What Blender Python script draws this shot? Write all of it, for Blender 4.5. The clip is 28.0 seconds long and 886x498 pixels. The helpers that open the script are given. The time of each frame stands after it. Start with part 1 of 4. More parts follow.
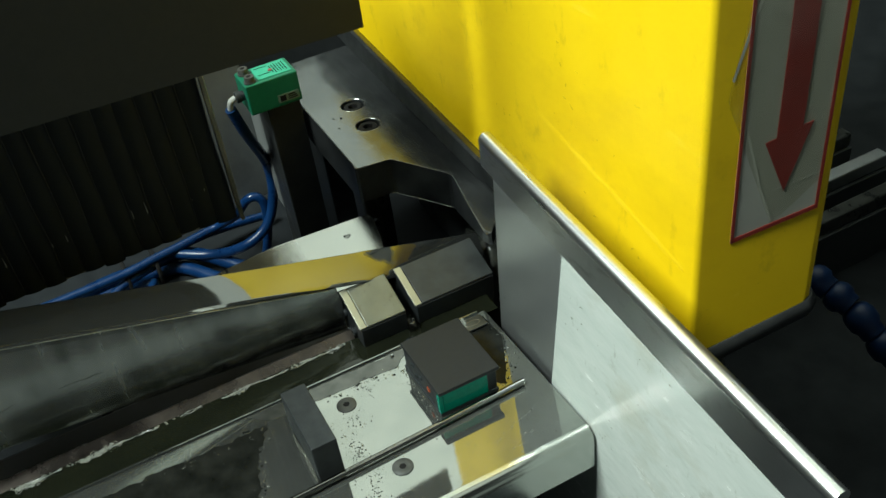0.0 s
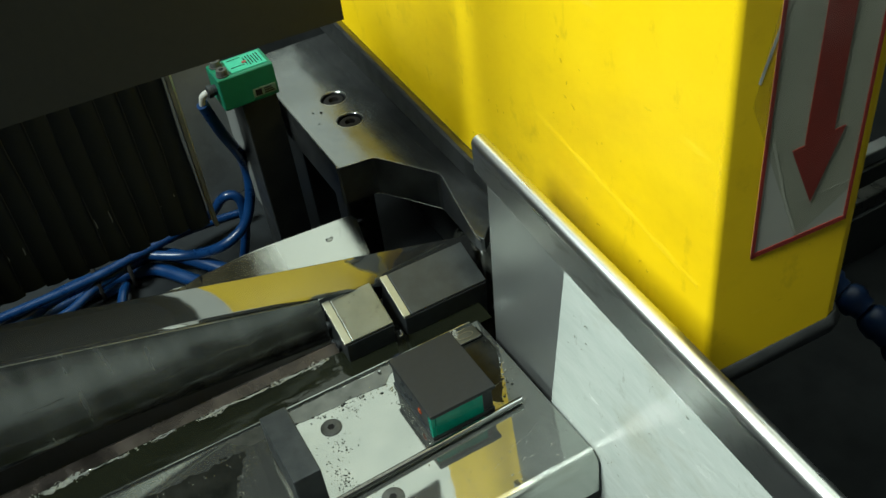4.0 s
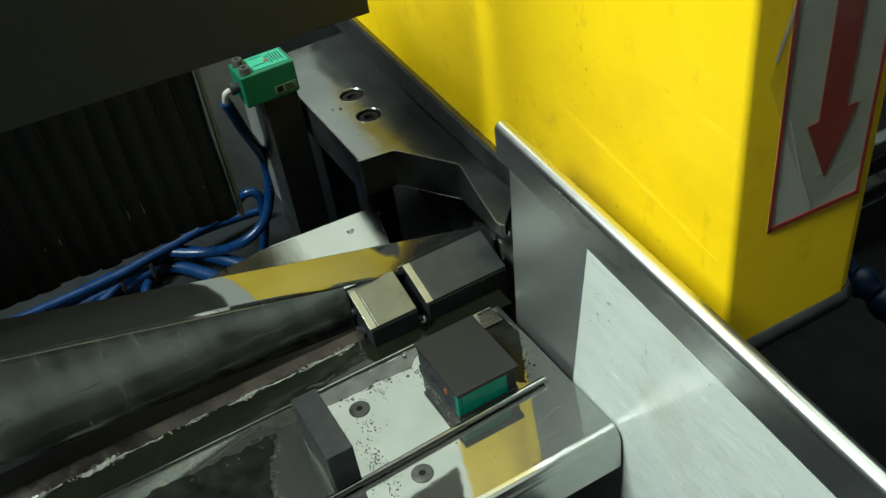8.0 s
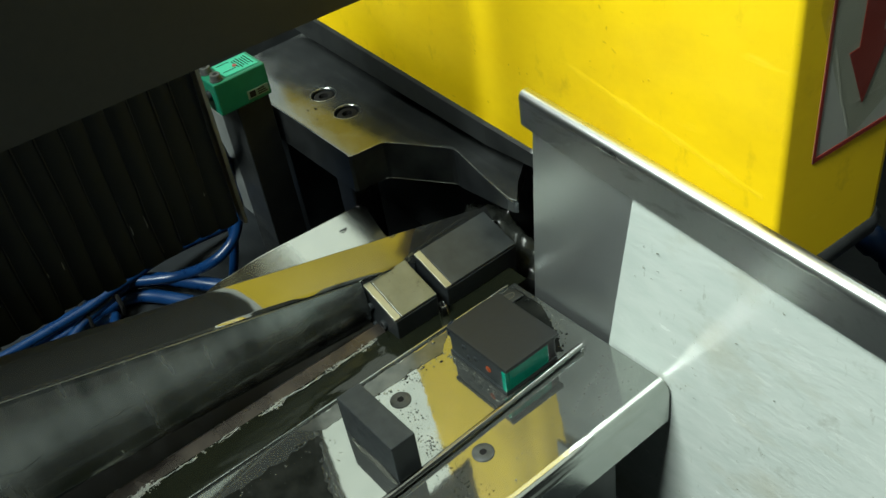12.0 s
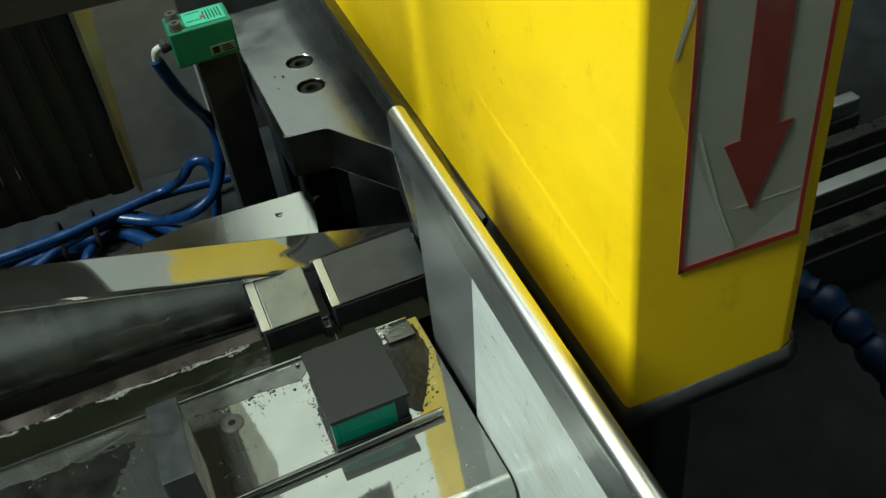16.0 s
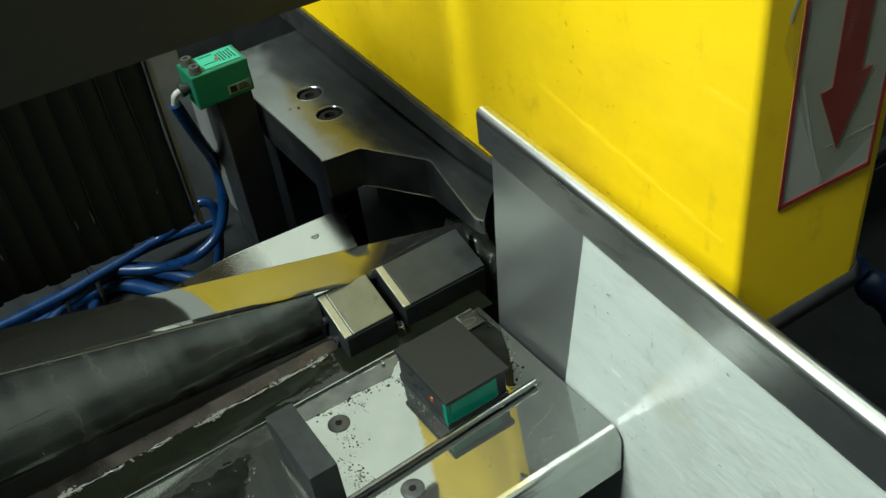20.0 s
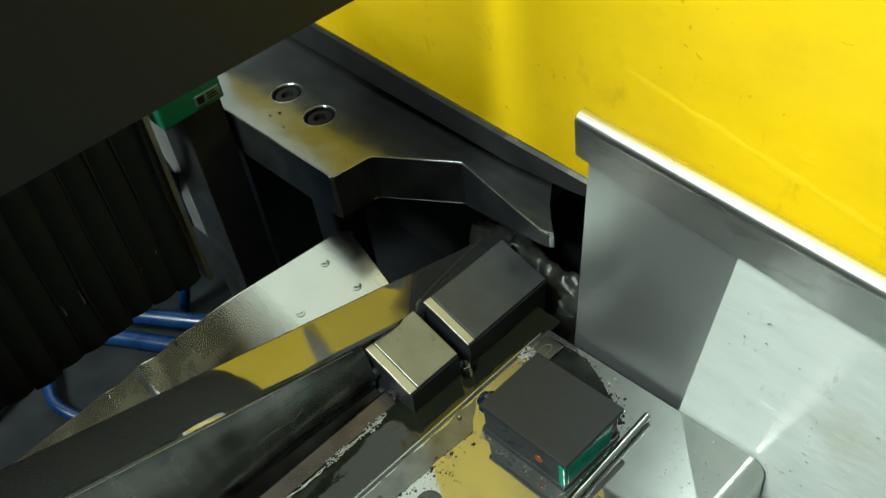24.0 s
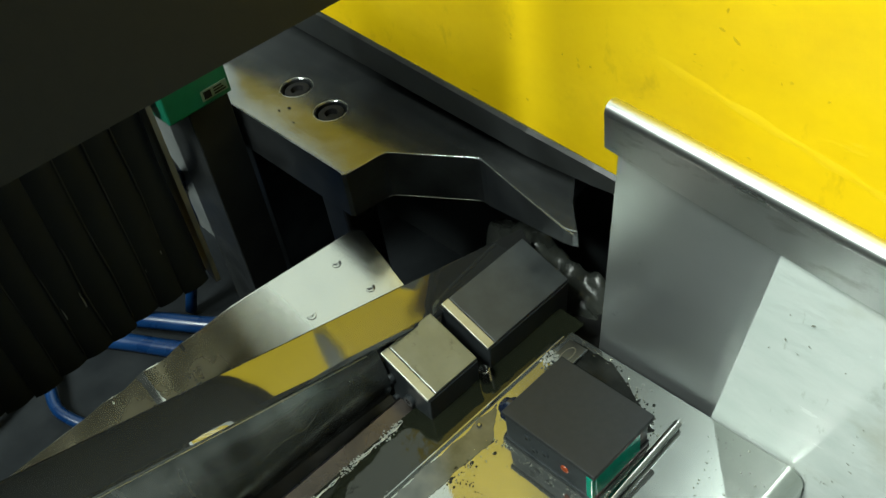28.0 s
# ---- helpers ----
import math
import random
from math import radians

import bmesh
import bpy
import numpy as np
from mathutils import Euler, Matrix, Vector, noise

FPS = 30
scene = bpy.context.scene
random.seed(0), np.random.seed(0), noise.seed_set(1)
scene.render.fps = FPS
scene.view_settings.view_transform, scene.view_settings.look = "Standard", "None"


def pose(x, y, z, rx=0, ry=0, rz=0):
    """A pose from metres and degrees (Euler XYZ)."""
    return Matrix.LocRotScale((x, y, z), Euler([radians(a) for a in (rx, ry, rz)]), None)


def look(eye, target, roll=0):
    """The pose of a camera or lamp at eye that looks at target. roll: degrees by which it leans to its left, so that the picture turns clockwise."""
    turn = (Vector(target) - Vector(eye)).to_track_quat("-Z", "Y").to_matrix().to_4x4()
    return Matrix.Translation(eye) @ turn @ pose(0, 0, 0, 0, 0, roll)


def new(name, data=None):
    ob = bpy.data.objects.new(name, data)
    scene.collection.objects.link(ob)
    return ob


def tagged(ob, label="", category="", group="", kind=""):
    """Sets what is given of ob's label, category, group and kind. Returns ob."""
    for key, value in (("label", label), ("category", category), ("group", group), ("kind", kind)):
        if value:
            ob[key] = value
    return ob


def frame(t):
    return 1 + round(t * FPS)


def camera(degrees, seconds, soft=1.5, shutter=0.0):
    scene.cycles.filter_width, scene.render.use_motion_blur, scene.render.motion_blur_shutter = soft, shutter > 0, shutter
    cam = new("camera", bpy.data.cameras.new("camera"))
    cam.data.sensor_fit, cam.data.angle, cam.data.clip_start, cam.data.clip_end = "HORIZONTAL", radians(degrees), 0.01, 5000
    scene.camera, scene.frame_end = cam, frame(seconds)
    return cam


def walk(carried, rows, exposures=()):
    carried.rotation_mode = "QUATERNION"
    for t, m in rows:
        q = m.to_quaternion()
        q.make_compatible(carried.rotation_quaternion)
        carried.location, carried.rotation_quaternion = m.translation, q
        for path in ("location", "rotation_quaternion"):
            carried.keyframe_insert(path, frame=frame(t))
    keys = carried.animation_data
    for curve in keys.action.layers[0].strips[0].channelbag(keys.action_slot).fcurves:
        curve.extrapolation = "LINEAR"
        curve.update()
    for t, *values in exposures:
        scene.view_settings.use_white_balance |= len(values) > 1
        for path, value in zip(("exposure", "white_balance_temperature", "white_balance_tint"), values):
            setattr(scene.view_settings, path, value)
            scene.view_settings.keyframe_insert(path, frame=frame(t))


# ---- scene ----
cam = camera(49.91, 28.0)
# seconds, eye x, y, z in metres, yaw, pitch, roll in degrees
ROWS = [
    (0.0, 0.4204, -0.0911, 0.4560, 67.55, -38.81, -8.30),
    (0.5, 0.3828, -0.0743, 0.4420, 67.26, -39.96, -8.37),
    (1.0, 0.3700, -0.0740, 0.4336, 66.77, -40.34, -8.27),
    (1.5, 0.3685, -0.0746, 0.4344, 66.36, -40.44, -8.13),
    (2.0, 0.3701, -0.0769, 0.4366, 66.44, -40.15, -8.15),
    (2.5, 0.3713, -0.0754, 0.4365, 66.43, -40.13, -8.20),
    (3.0, 0.3735, -0.0757, 0.4387, 66.30, -40.28, -8.18),
    (3.5, 0.3739, -0.0736, 0.4412, 66.42, -40.38, -8.23),
    (5.5, 0.3848, -0.0745, 0.4458, 66.90, -40.10, -8.74),
    (6.0, 0.3862, -0.0729, 0.4454, 66.75, -40.07, -8.64),
    (6.5, 0.3869, -0.0736, 0.4453, 66.93, -40.09, -8.75),
    (7.0, 0.3916, -0.0758, 0.4469, 67.21, -39.87, -9.00),
    (7.5, 0.3954, -0.0783, 0.4470, 67.17, -39.59, -8.90),
    (8.0, 0.3898, -0.0975, 0.4452, 66.43, -39.73, -8.96),
    (8.5, 0.3872, -0.1445, 0.4466, 64.05, -39.33, -8.75),
    (9.0, 0.3853, -0.1640, 0.4458, 61.13, -39.39, -8.29),
    (9.5, 0.3751, -0.1732, 0.4403, 58.56, -39.30, -8.52),
    (10.0, 0.3643, -0.1821, 0.4358, 56.79, -39.43, -9.12),
    (10.5, 0.3575, -0.1854, 0.4342, 56.00, -39.30, -9.37),
    (11.0, 0.3521, -0.1894, 0.4329, 55.89, -39.19, -9.53),
    (11.5, 0.3490, -0.1877, 0.4320, 56.25, -39.33, -9.68),
    (13.5, 0.3520, -0.0550, 0.4230, 65.77, -41.07, -8.50),
    (14.0, 0.3472, 0.0129, 0.4036, 71.06, -42.00, -8.48),
    (14.5, 0.3522, 0.0394, 0.3920, 74.35, -41.35, -8.32),
    (15.0, 0.3486, 0.0567, 0.3844, 75.52, -41.47, -8.66),
    (15.5, 0.3464, 0.0536, 0.3819, 74.96, -41.39, -8.19),
    (16.0, 0.3617, 0.0192, 0.3953, 72.58, -40.92, -8.19),
    (16.5, 0.3593, -0.0471, 0.4072, 67.89, -40.39, -8.48),
    (17.0, 0.3586, -0.0865, 0.4135, 64.30, -40.23, -8.22),
    (17.5, 0.3513, -0.1132, 0.4127, 62.22, -39.86, -7.82),
    (18.0, 0.3557, -0.1124, 0.4129, 61.16, -39.57, -7.75),
    (18.5, 0.3555, -0.1142, 0.4151, 61.05, -39.28, -7.80),
    (19.0, 0.3561, -0.1126, 0.4156, 61.19, -39.32, -8.00),
    (19.5, 0.3566, -0.1122, 0.4164, 61.47, -39.29, -8.22),
    (20.0, 0.3573, -0.1087, 0.4157, 61.70, -39.30, -8.29),
    (20.5, 0.3592, -0.1055, 0.4166, 61.82, -39.21, -8.56),
    (22.5, 0.3193, -0.1470, 0.4239, 58.05, -40.95, -8.09),
    (23.0, 0.2670, -0.1433, 0.4165, 53.58, -42.25, -8.99),
    (23.5, 0.2349, -0.1487, 0.4107, 53.03, -42.92, -8.65),
    (24.0, 0.2086, -0.1279, 0.4035, 52.28, -44.40, -9.44),
    (24.5, 0.1937, -0.1224, 0.3911, 51.84, -44.42, -9.40),
    (25.0, 0.1941, -0.1223, 0.3877, 52.32, -44.00, -9.63),
    (25.5, 0.1939, -0.1232, 0.3863, 52.54, -44.11, -9.70),
    (26.0, 0.1938, -0.1234, 0.3849, 52.71, -44.16, -9.84),
    (26.5, 0.1948, -0.1236, 0.3851, 52.84, -44.00, -9.86),
    (27.0, 0.1938, -0.1238, 0.3865, 53.11, -44.07, -9.96),
    (27.5, 0.1928, -0.1198, 0.3883, 53.59, -44.62, -10.56),
    (28.0, 0.1919, -0.1229, 0.3870, 52.77, -44.21, -9.96),
]
walk(cam, [(t, pose(x, y, z, 90 + pitch, 0, yaw) @ pose(0, 0, 0, 0, 0, roll)) for t, x, y, z, yaw, pitch, roll in ROWS])
# ---- after walk: light
def area_lamp(name, eye, target, sx, sy, watts, colour):
    d = bpy.data.lights.new(name, "AREA")
    d.shape, d.size, d.size_y, d.energy, d.color = "RECTANGLE", sx, sy, watts, colour
    ob = new(name, d)
    ob.matrix_world = look(eye, target)
    return ob


world = bpy.data.worlds.new("hall")
scene.world = world
world.use_nodes = True
world.node_tree.nodes["Background"].inputs[0].default_value = (0.75, 0.9, 0.85, 1)
world.node_tree.nodes["Background"].inputs[1].default_value = 0.05
area_lamp("hall_lamp", (-0.07, -1.15, 1.85), (0.0, 0.1, 0.0), 0.7, 0.7, 97, (0.88, 1.0, 0.93))
scene.view_settings.exposure = 0.0


# ---- materials
def mat(name, col, col2=None, metal=0.0, rough=0.5, rough2=None, scale=60.0, stretch=(1, 1, 1), bump=0.0, bump_scale=300.0,
        emit=None, power=0.0, spec=0.5, coat=0.0, stain=None, stain_at=0.6, stain_scale=18.0, alpha_mix=0.5, trans=0.0, ior=1.45, marks=()):
    """A surface with several scales of variation: grain between col and col2, patches of stain, and marks: rows of
    (colour, scale, stretch, threshold, softness, strength) for scuffs, smudges and scratches."""
    m = bpy.data.materials.new(name)
    m.use_nodes = True
    nt = m.node_tree
    b = nt.nodes["Principled BSDF"]
    b.inputs["Metallic"].default_value = metal
    b.inputs["Specular IOR Level"].default_value = spec
    b.inputs["Coat Weight"].default_value = coat
    b.inputs["Coat Roughness"].default_value = 0.08
    b.inputs["Transmission Weight"].default_value = trans
    b.inputs["IOR"].default_value = ior
    tc = nt.nodes.new("ShaderNodeTexCoord")
    mp = nt.nodes.new("ShaderNodeMapping")
    mp.inputs["Scale"].default_value = stretch
    nt.links.new(tc.outputs["Object"], mp.inputs["Vector"])
    n1 = nt.nodes.new("ShaderNodeTexNoise")
    n1.inputs["Scale"].default_value, n1.inputs["Detail"].default_value = scale, 6
    nt.links.new(mp.outputs[0], n1.inputs["Vector"])
    r1 = nt.nodes.new("ShaderNodeValToRGB")
    r1.color_ramp.elements[0].position, r1.color_ramp.elements[1].position = 0.3, 0.7
    r1.color_ramp.elements[0].color, r1.color_ramp.elements[1].color = (*col, 1), (*(col2 or col), 1)
    nt.links.new(n1.outputs["Fac"], r1.inputs[0])
    out = r1.outputs[0]
    if stain:
        n2 = nt.nodes.new("ShaderNodeTexNoise")
        n2.inputs["Scale"].default_value, n2.inputs["Detail"].default_value, n2.inputs["Roughness"].default_value = stain_scale, 8, 0.65
        nt.links.new(tc.outputs["Object"], n2.inputs["Vector"])
        r2 = nt.nodes.new("ShaderNodeValToRGB")
        r2.color_ramp.elements[0].position, r2.color_ramp.elements[1].position = stain_at, min(stain_at + 0.12, 1)
        nt.links.new(n2.outputs["Fac"], r2.inputs[0])
        mul = nt.nodes.new("ShaderNodeMath")
        mul.operation = "MULTIPLY"
        mul.inputs[1].default_value = alpha_mix
        nt.links.new(r2.outputs[0], mul.inputs[0])
        mx = nt.nodes.new("ShaderNodeMixRGB")
        nt.links.new(mul.outputs[0], mx.inputs[0])
        nt.links.new(out, mx.inputs[1])
        mx.inputs[2].default_value = (*stain, 1)
        out = mx.outputs[0]
    for tint, mscale, mstretch, at, soft, strength in marks:
        mm, mn, mr0, ml = (nt.nodes.new("ShaderNode" + k) for k in ("Mapping", "TexNoise", "MapRange", "MixRGB"))
        mm.inputs["Scale"].default_value, mm.inputs["Location"].default_value = mstretch, (mscale * 0.37, 1.3, 0.7)
        mn.inputs["Scale"].default_value, mn.inputs["Detail"].default_value, mn.inputs["Roughness"].default_value = mscale, 7, 0.6
        mr0.inputs["From Min"].default_value, mr0.inputs["From Max"].default_value = at, at + soft
        mr0.inputs["To Max"].default_value = strength
        nt.links.new(tc.outputs["Object"], mm.inputs["Vector"])
        nt.links.new(mm.outputs[0], mn.inputs["Vector"])
        nt.links.new(mn.outputs["Fac"], mr0.inputs["Value"])
        nt.links.new(mr0.outputs[0], ml.inputs[0])
        nt.links.new(out, ml.inputs[1])
        ml.inputs[2].default_value = (*tint, 1)
        out = ml.outputs[0]
    nt.links.new(out, b.inputs["Base Color"])
    mr = nt.nodes.new("ShaderNodeMapRange")
    mr.inputs["To Min"].default_value, mr.inputs["To Max"].default_value = rough, rough if rough2 is None else rough2
    mr.inputs["From Min"].default_value, mr.inputs["From Max"].default_value = 0.3, 0.7
    nt.links.new(n1.outputs["Fac"], mr.inputs["Value"])
    nt.links.new(mr.outputs[0], b.inputs["Roughness"])
    if bump:
        n3 = nt.nodes.new("ShaderNodeTexNoise")
        n3.inputs["Scale"].default_value, n3.inputs["Detail"].default_value = bump_scale, 4
        nt.links.new(mp.outputs[0], n3.inputs["Vector"])
        bp = nt.nodes.new("ShaderNodeBump")
        bp.inputs["Strength"].default_value, bp.inputs["Distance"].default_value = bump, 0.001
        nt.links.new(n3.outputs["Fac"], bp.inputs["Height"])
        nt.links.new(bp.outputs[0], b.inputs["Normal"])
    if emit:
        b.inputs["Emission Color"].default_value = (*emit, 1)
        b.inputs["Emission Strength"].default_value = power
    return m


YELLOW = mat("yellow paint", (0.82, 0.545, 0.003), (0.86, 0.585, 0.005), rough=0.42, rough2=0.50, scale=25, bump=0.05, bump_scale=500, stain=(0.46, 0.29, 0.008), stain_at=0.59, stain_scale=20, alpha_mix=0.26,
             marks=(((0.62, 0.39, 0.006), 8, (1, 1, 1.6), 0.48, 0.25, 0.6), ((0.30, 0.18, 0.010), 55, (1.4, 1, 0.7), 0.61, 0.12, 0.28), ((0.20, 0.12, 0.012), 130, (0.5, 1, 1.8), 0.68, 0.06, 0.32), ((0.90, 0.68, 0.06), 40, (0.4, 1, 2.2), 0.66, 0.10, 0.35)))
MIRROR = mat("wet polished steel", (0.315, 0.335, 0.315), (0.38, 0.395, 0.37), metal=0.90, rough=0.02, rough2=0.06, scale=40, bump=0.015, bump_scale=160, stain=(0.24, 0.24, 0.20), stain_at=0.66, stain_scale=60, alpha_mix=0.4)
BAND = mat("polished band steel", (0.27, 0.285, 0.28), (0.325, 0.34, 0.33), metal=0.90, rough=0.035, rough2=0.08, scale=30, stretch=(1, 0.2, 1), bump=0.012, bump_scale=60)
DARKROD = mat("dark drawn steel", (0.20, 0.20, 0.19), (0.28, 0.28, 0.265), metal=1, rough=0.14, rough2=0.22, scale=60)
FLANGE = mat("oily black rubber", (0.015, 0.0165, 0.017), (0.026, 0.028, 0.028), rough=0.28, rough2=0.5, scale=60, bump=0.2, bump_scale=90, spec=0.3)
CURTAIN = mat("black curtain rubber", (0.012, 0.0150, 0.0175), (0.017, 0.0208, 0.0240), rough=0.5, rough2=0.7, scale=90, bump=0.1, bump_scale=300, spec=0.2)
TOPSTEEL = mat("dull ground steel", (0.16, 0.172, 0.155), (0.23, 0.245, 0.22), metal=0.95, rough=0.34, rough2=0.46, scale=50, bump=0.05, bump_scale=400, stain=(0.085, 0.088, 0.076), stain_at=0.57, stain_scale=120, alpha_mix=0.6)
SHEET = mat("grey stainless sheet", (0.45, 0.475, 0.475), (0.50, 0.525, 0.525), metal=0.90, rough=0.36, rough2=0.41, scale=30, stretch=(0.3, 1, 1), bump=0.02, bump_scale=300, stain=(0.29, 0.31, 0.31), stain_at=0.62, stain_scale=14, alpha_mix=0.3,
            marks=(((0.52, 0.54, 0.53), 45, (0.5, 1, 1.8), 0.64, 0.10, 0.4), ((0.24, 0.25, 0.25), 110, (1, 1, 1), 0.68, 0.08, 0.4)))
BRUSHED = mat("brushed stainless steel", (0.44, 0.46, 0.46), (0.49, 0.51, 0.505), metal=1, rough=0.38, rough2=0.42, scale=60, stretch=(0.3, 1, 1), bump=0.02, bump_scale=300, stain=(0.36, 0.37, 0.37), stain_at=0.64, stain_scale=12, alpha_mix=0.25)
WHITE = mat("speckled white sheet", (0.47, 0.52, 0.49), (0.53, 0.57, 0.54), rough=0.20, rough2=0.28, scale=60, bump=0.30, bump_scale=190, stretch=(0.6, 1, 1.4), spec=0.5, stain=(0.27, 0.275, 0.225), stain_at=0.61, stain_scale=48, alpha_mix=0.42,
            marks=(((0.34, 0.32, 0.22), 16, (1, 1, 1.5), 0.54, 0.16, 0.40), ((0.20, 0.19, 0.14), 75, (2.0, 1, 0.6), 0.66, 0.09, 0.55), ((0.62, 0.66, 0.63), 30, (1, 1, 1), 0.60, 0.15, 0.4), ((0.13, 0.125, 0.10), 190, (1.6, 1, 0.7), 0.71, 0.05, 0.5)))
DARK = mat("dark oiled steel", (0.035, 0.038, 0.036), (0.07, 0.072, 0.066), metal=0.6, rough=0.22, rough2=0.42, scale=70, bump=0.08, bump_scale=260)
ARM = mat("machined steel", (0.145, 0.157, 0.160), (0.21, 0.224, 0.225), metal=0.86, rough=0.13, rough2=0.26, scale=45, bump=0.03, bump_scale=260, stain=(0.22, 0.22, 0.21), stain_at=0.64, stain_scale=30, alpha_mix=0.45,
          marks=(((0.36, 0.38, 0.38), 34, (1, 0.6, 1), 0.60, 0.14, 0.45), ((0.07, 0.075, 0.075), 150, (1, 1, 1), 0.66, 0.08, 0.5)))
BEAM = mat("wet dark beam steel", (0.20, 0.216, 0.210), (0.40, 0.42, 0.405), metal=0.88, rough=0.14, rough2=0.30, scale=70, stretch=(0.22, 1, 0.22), bump=0.10, bump_scale=180, stain=(0.10, 0.107, 0.103), stain_at=0.57, stain_scale=26, alpha_mix=0.6)
BLACK = mat("black painted sheet", (0.018, 0.0205, 0.0208), (0.023, 0.026, 0.0263), rough=0.5, rough2=0.65, scale=200, bump=0.1, bump_scale=900, spec=0.3)
FOLD = mat("lighter curtain fold", (0.014, 0.0165, 0.0185), (0.021, 0.024, 0.0265), rough=0.6, rough2=0.7, scale=60)
# Black for the slot under the beam, its shade put into the colour.
SLOTSHADE = mat("black rubber", (0.006, 0.0062, 0.0062), (0.012, 0.012, 0.0115), rough=0.35, rough2=0.6, scale=120, bump=0.1, bump_scale=400, spec=0.3)
BLOCK = mat("blued black steel", (0.022, 0.026, 0.029), (0.036, 0.041, 0.044), metal=0.2, rough=0.36, rough2=0.5, scale=140, bump=0.06, bump_scale=700, spec=0.35, stain=(0.06, 0.062, 0.066), stain_at=0.7, stain_scale=60, alpha_mix=0.4)
GROUND = mat("ground steel", (0.36, 0.37, 0.32), (0.44, 0.45, 0.39), metal=1, rough=0.36, rough2=0.48, scale=110, bump=0.05, bump_scale=500, stain=(0.16, 0.16, 0.14), stain_at=0.66, stain_scale=90, alpha_mix=0.5)
GREEN = mat("green sensor plastic", (0.003, 0.115, 0.062), (0.004, 0.13, 0.072), rough=0.4, rough2=0.5, scale=200, bump=0.04, bump_scale=900)
GREENLABEL = mat("green label", (0.02, 0.30, 0.19), (0.03, 0.34, 0.22), rough=0.45, scale=200)
LENS = mat("green lens", (0.0, 0.20, 0.13), (0.002, 0.24, 0.16), rough=0.12, spec=0.6, scale=300)
BLUE = mat("blue hose", (0.0016, 0.018, 0.070), (0.0025, 0.026, 0.092), rough=0.24, rough2=0.36, scale=60)
BLUEDARK = mat("blue hose joint", (0.003, 0.012, 0.045), (0.004, 0.018, 0.060), rough=0.3, rough2=0.45, scale=60, spec=0.3)
ORANGE = mat("orange nozzle", (0.75, 0.13, 0.01), (0.85, 0.17, 0.015), rough=0.35, scale=60)
GREY = mat("grey cable", (0.35, 0.36, 0.34), rough=0.5)
INK = mat("black print", (0.012, 0.012, 0.012), rough=0.8, spec=0.1)
STICKER = mat("grey white sticker", (0.30, 0.31, 0.275), (0.35, 0.36, 0.32), rough=0.3, rough2=0.4, scale=30, stain=(0.12, 0.12, 0.10), stain_at=0.6, alpha_mix=0.5)
RED = mat("dark red print", (0.19, 0.020, 0.015), (0.23, 0.026, 0.019), rough=0.4, scale=60)
# Opaque pale colour holds the shine along the clear tape's edges.
TAPE = mat("clear tape", (0.52, 0.53, 0.49), (0.40, 0.41, 0.37), rough=0.2, rough2=0.35, scale=120, spec=0.5)
LED = mat("orange indicator", (0.22, 0.04, 0.01), (0.10, 0.02, 0.008), emit=(1.0, 0.15, 0.02), power=0.08, rough=0.2, scale=700)
WATER = mat("dark coolant", (0.007, 0.0085, 0.0055), (0.013, 0.015, 0.009), rough=0.04, rough2=0.1, scale=20, bump=0.35, bump_scale=45, spec=0.5)
FOAM = mat("coolant foam", (0.45, 0.47, 0.43), (0.65, 0.67, 0.63), rough=0.02, rough2=0.08, spec=0.7, scale=300, trans=0.58, ior=1.33)
# Walls and ceiling hold the hall's dimness in their near-black colour.
DARKWALL = mat("near-black wall paint", (0.050, 0.053, 0.055), (0.070, 0.074, 0.076), rough=0.7, scale=8)
# Pale surface of the reflector added to brighten the beam.
REFLECTPAINT = mat("pale reflector paint", (0.36, 0.38, 0.37), (0.43, 0.45, 0.44), rough=0.6, scale=8)
DARKCEILING = mat("near-black ceiling paint", (0.040, 0.043, 0.044), (0.052, 0.055, 0.056), rough=0.7, scale=8)
LAMPGLASS = mat("lamp diffuser", (0.8, 0.8, 0.8), emit=(0.87, 1.0, 0.87), power=1.38, rough=0.5)
LAMPDIM = mat("old lamp diffuser", (0.7, 0.7, 0.7), emit=(0.87, 1.0, 0.87), power=0.75, rough=0.5)
BLACKOIL = mat("black oily casting", (0.023, 0.026, 0.0275), (0.038, 0.042, 0.044), rough=0.28, rough2=0.5, scale=50, bump=0.3, bump_scale=60, spec=0.4)
HEM = mat("bright rolled steel", (0.60, 0.62, 0.62), (0.64, 0.66, 0.655), metal=1, rough=0.33, rough2=0.36, scale=60, bump=0.015, bump_scale=400, stain=(0.36, 0.37, 0.37), stain_at=0.60, stain_scale=55, alpha_mix=0.4,
          marks=(((0.30, 0.31, 0.30), 70, (0.5, 1, 2.0), 0.58, 0.12, 0.6), ((0.80, 0.82, 0.81), 160, (0.35, 1, 2.5), 0.66, 0.08, 0.5), ((0.14, 0.13, 0.12), 200, (1, 1, 1), 0.70, 0.06, 0.5)))
ROLLED = mat("bright rolled edge", (0.74, 0.76, 0.755), (0.79, 0.81, 0.80), metal=1, rough=0.27, rough2=0.31, scale=80, stretch=(0.2, 1, 1), bump=0.02, bump_scale=300)
DARKSTEEL = mat("dark grey steel", (0.09, 0.098, 0.103), (0.16, 0.172, 0.178), metal=0.9, rough=0.3, rough2=0.42, scale=40, bump=0.06, bump_scale=200)
GLAND = mat("blue black gland", (0.006, 0.010, 0.022), (0.010, 0.016, 0.034), rough=0.1, rough2=0.2, spec=0.7)
FILM = mat("wet film", (0.07, 0.075, 0.07), (0.14, 0.145, 0.135), metal=0.6, rough=0.08, rough2=0.2, scale=80)
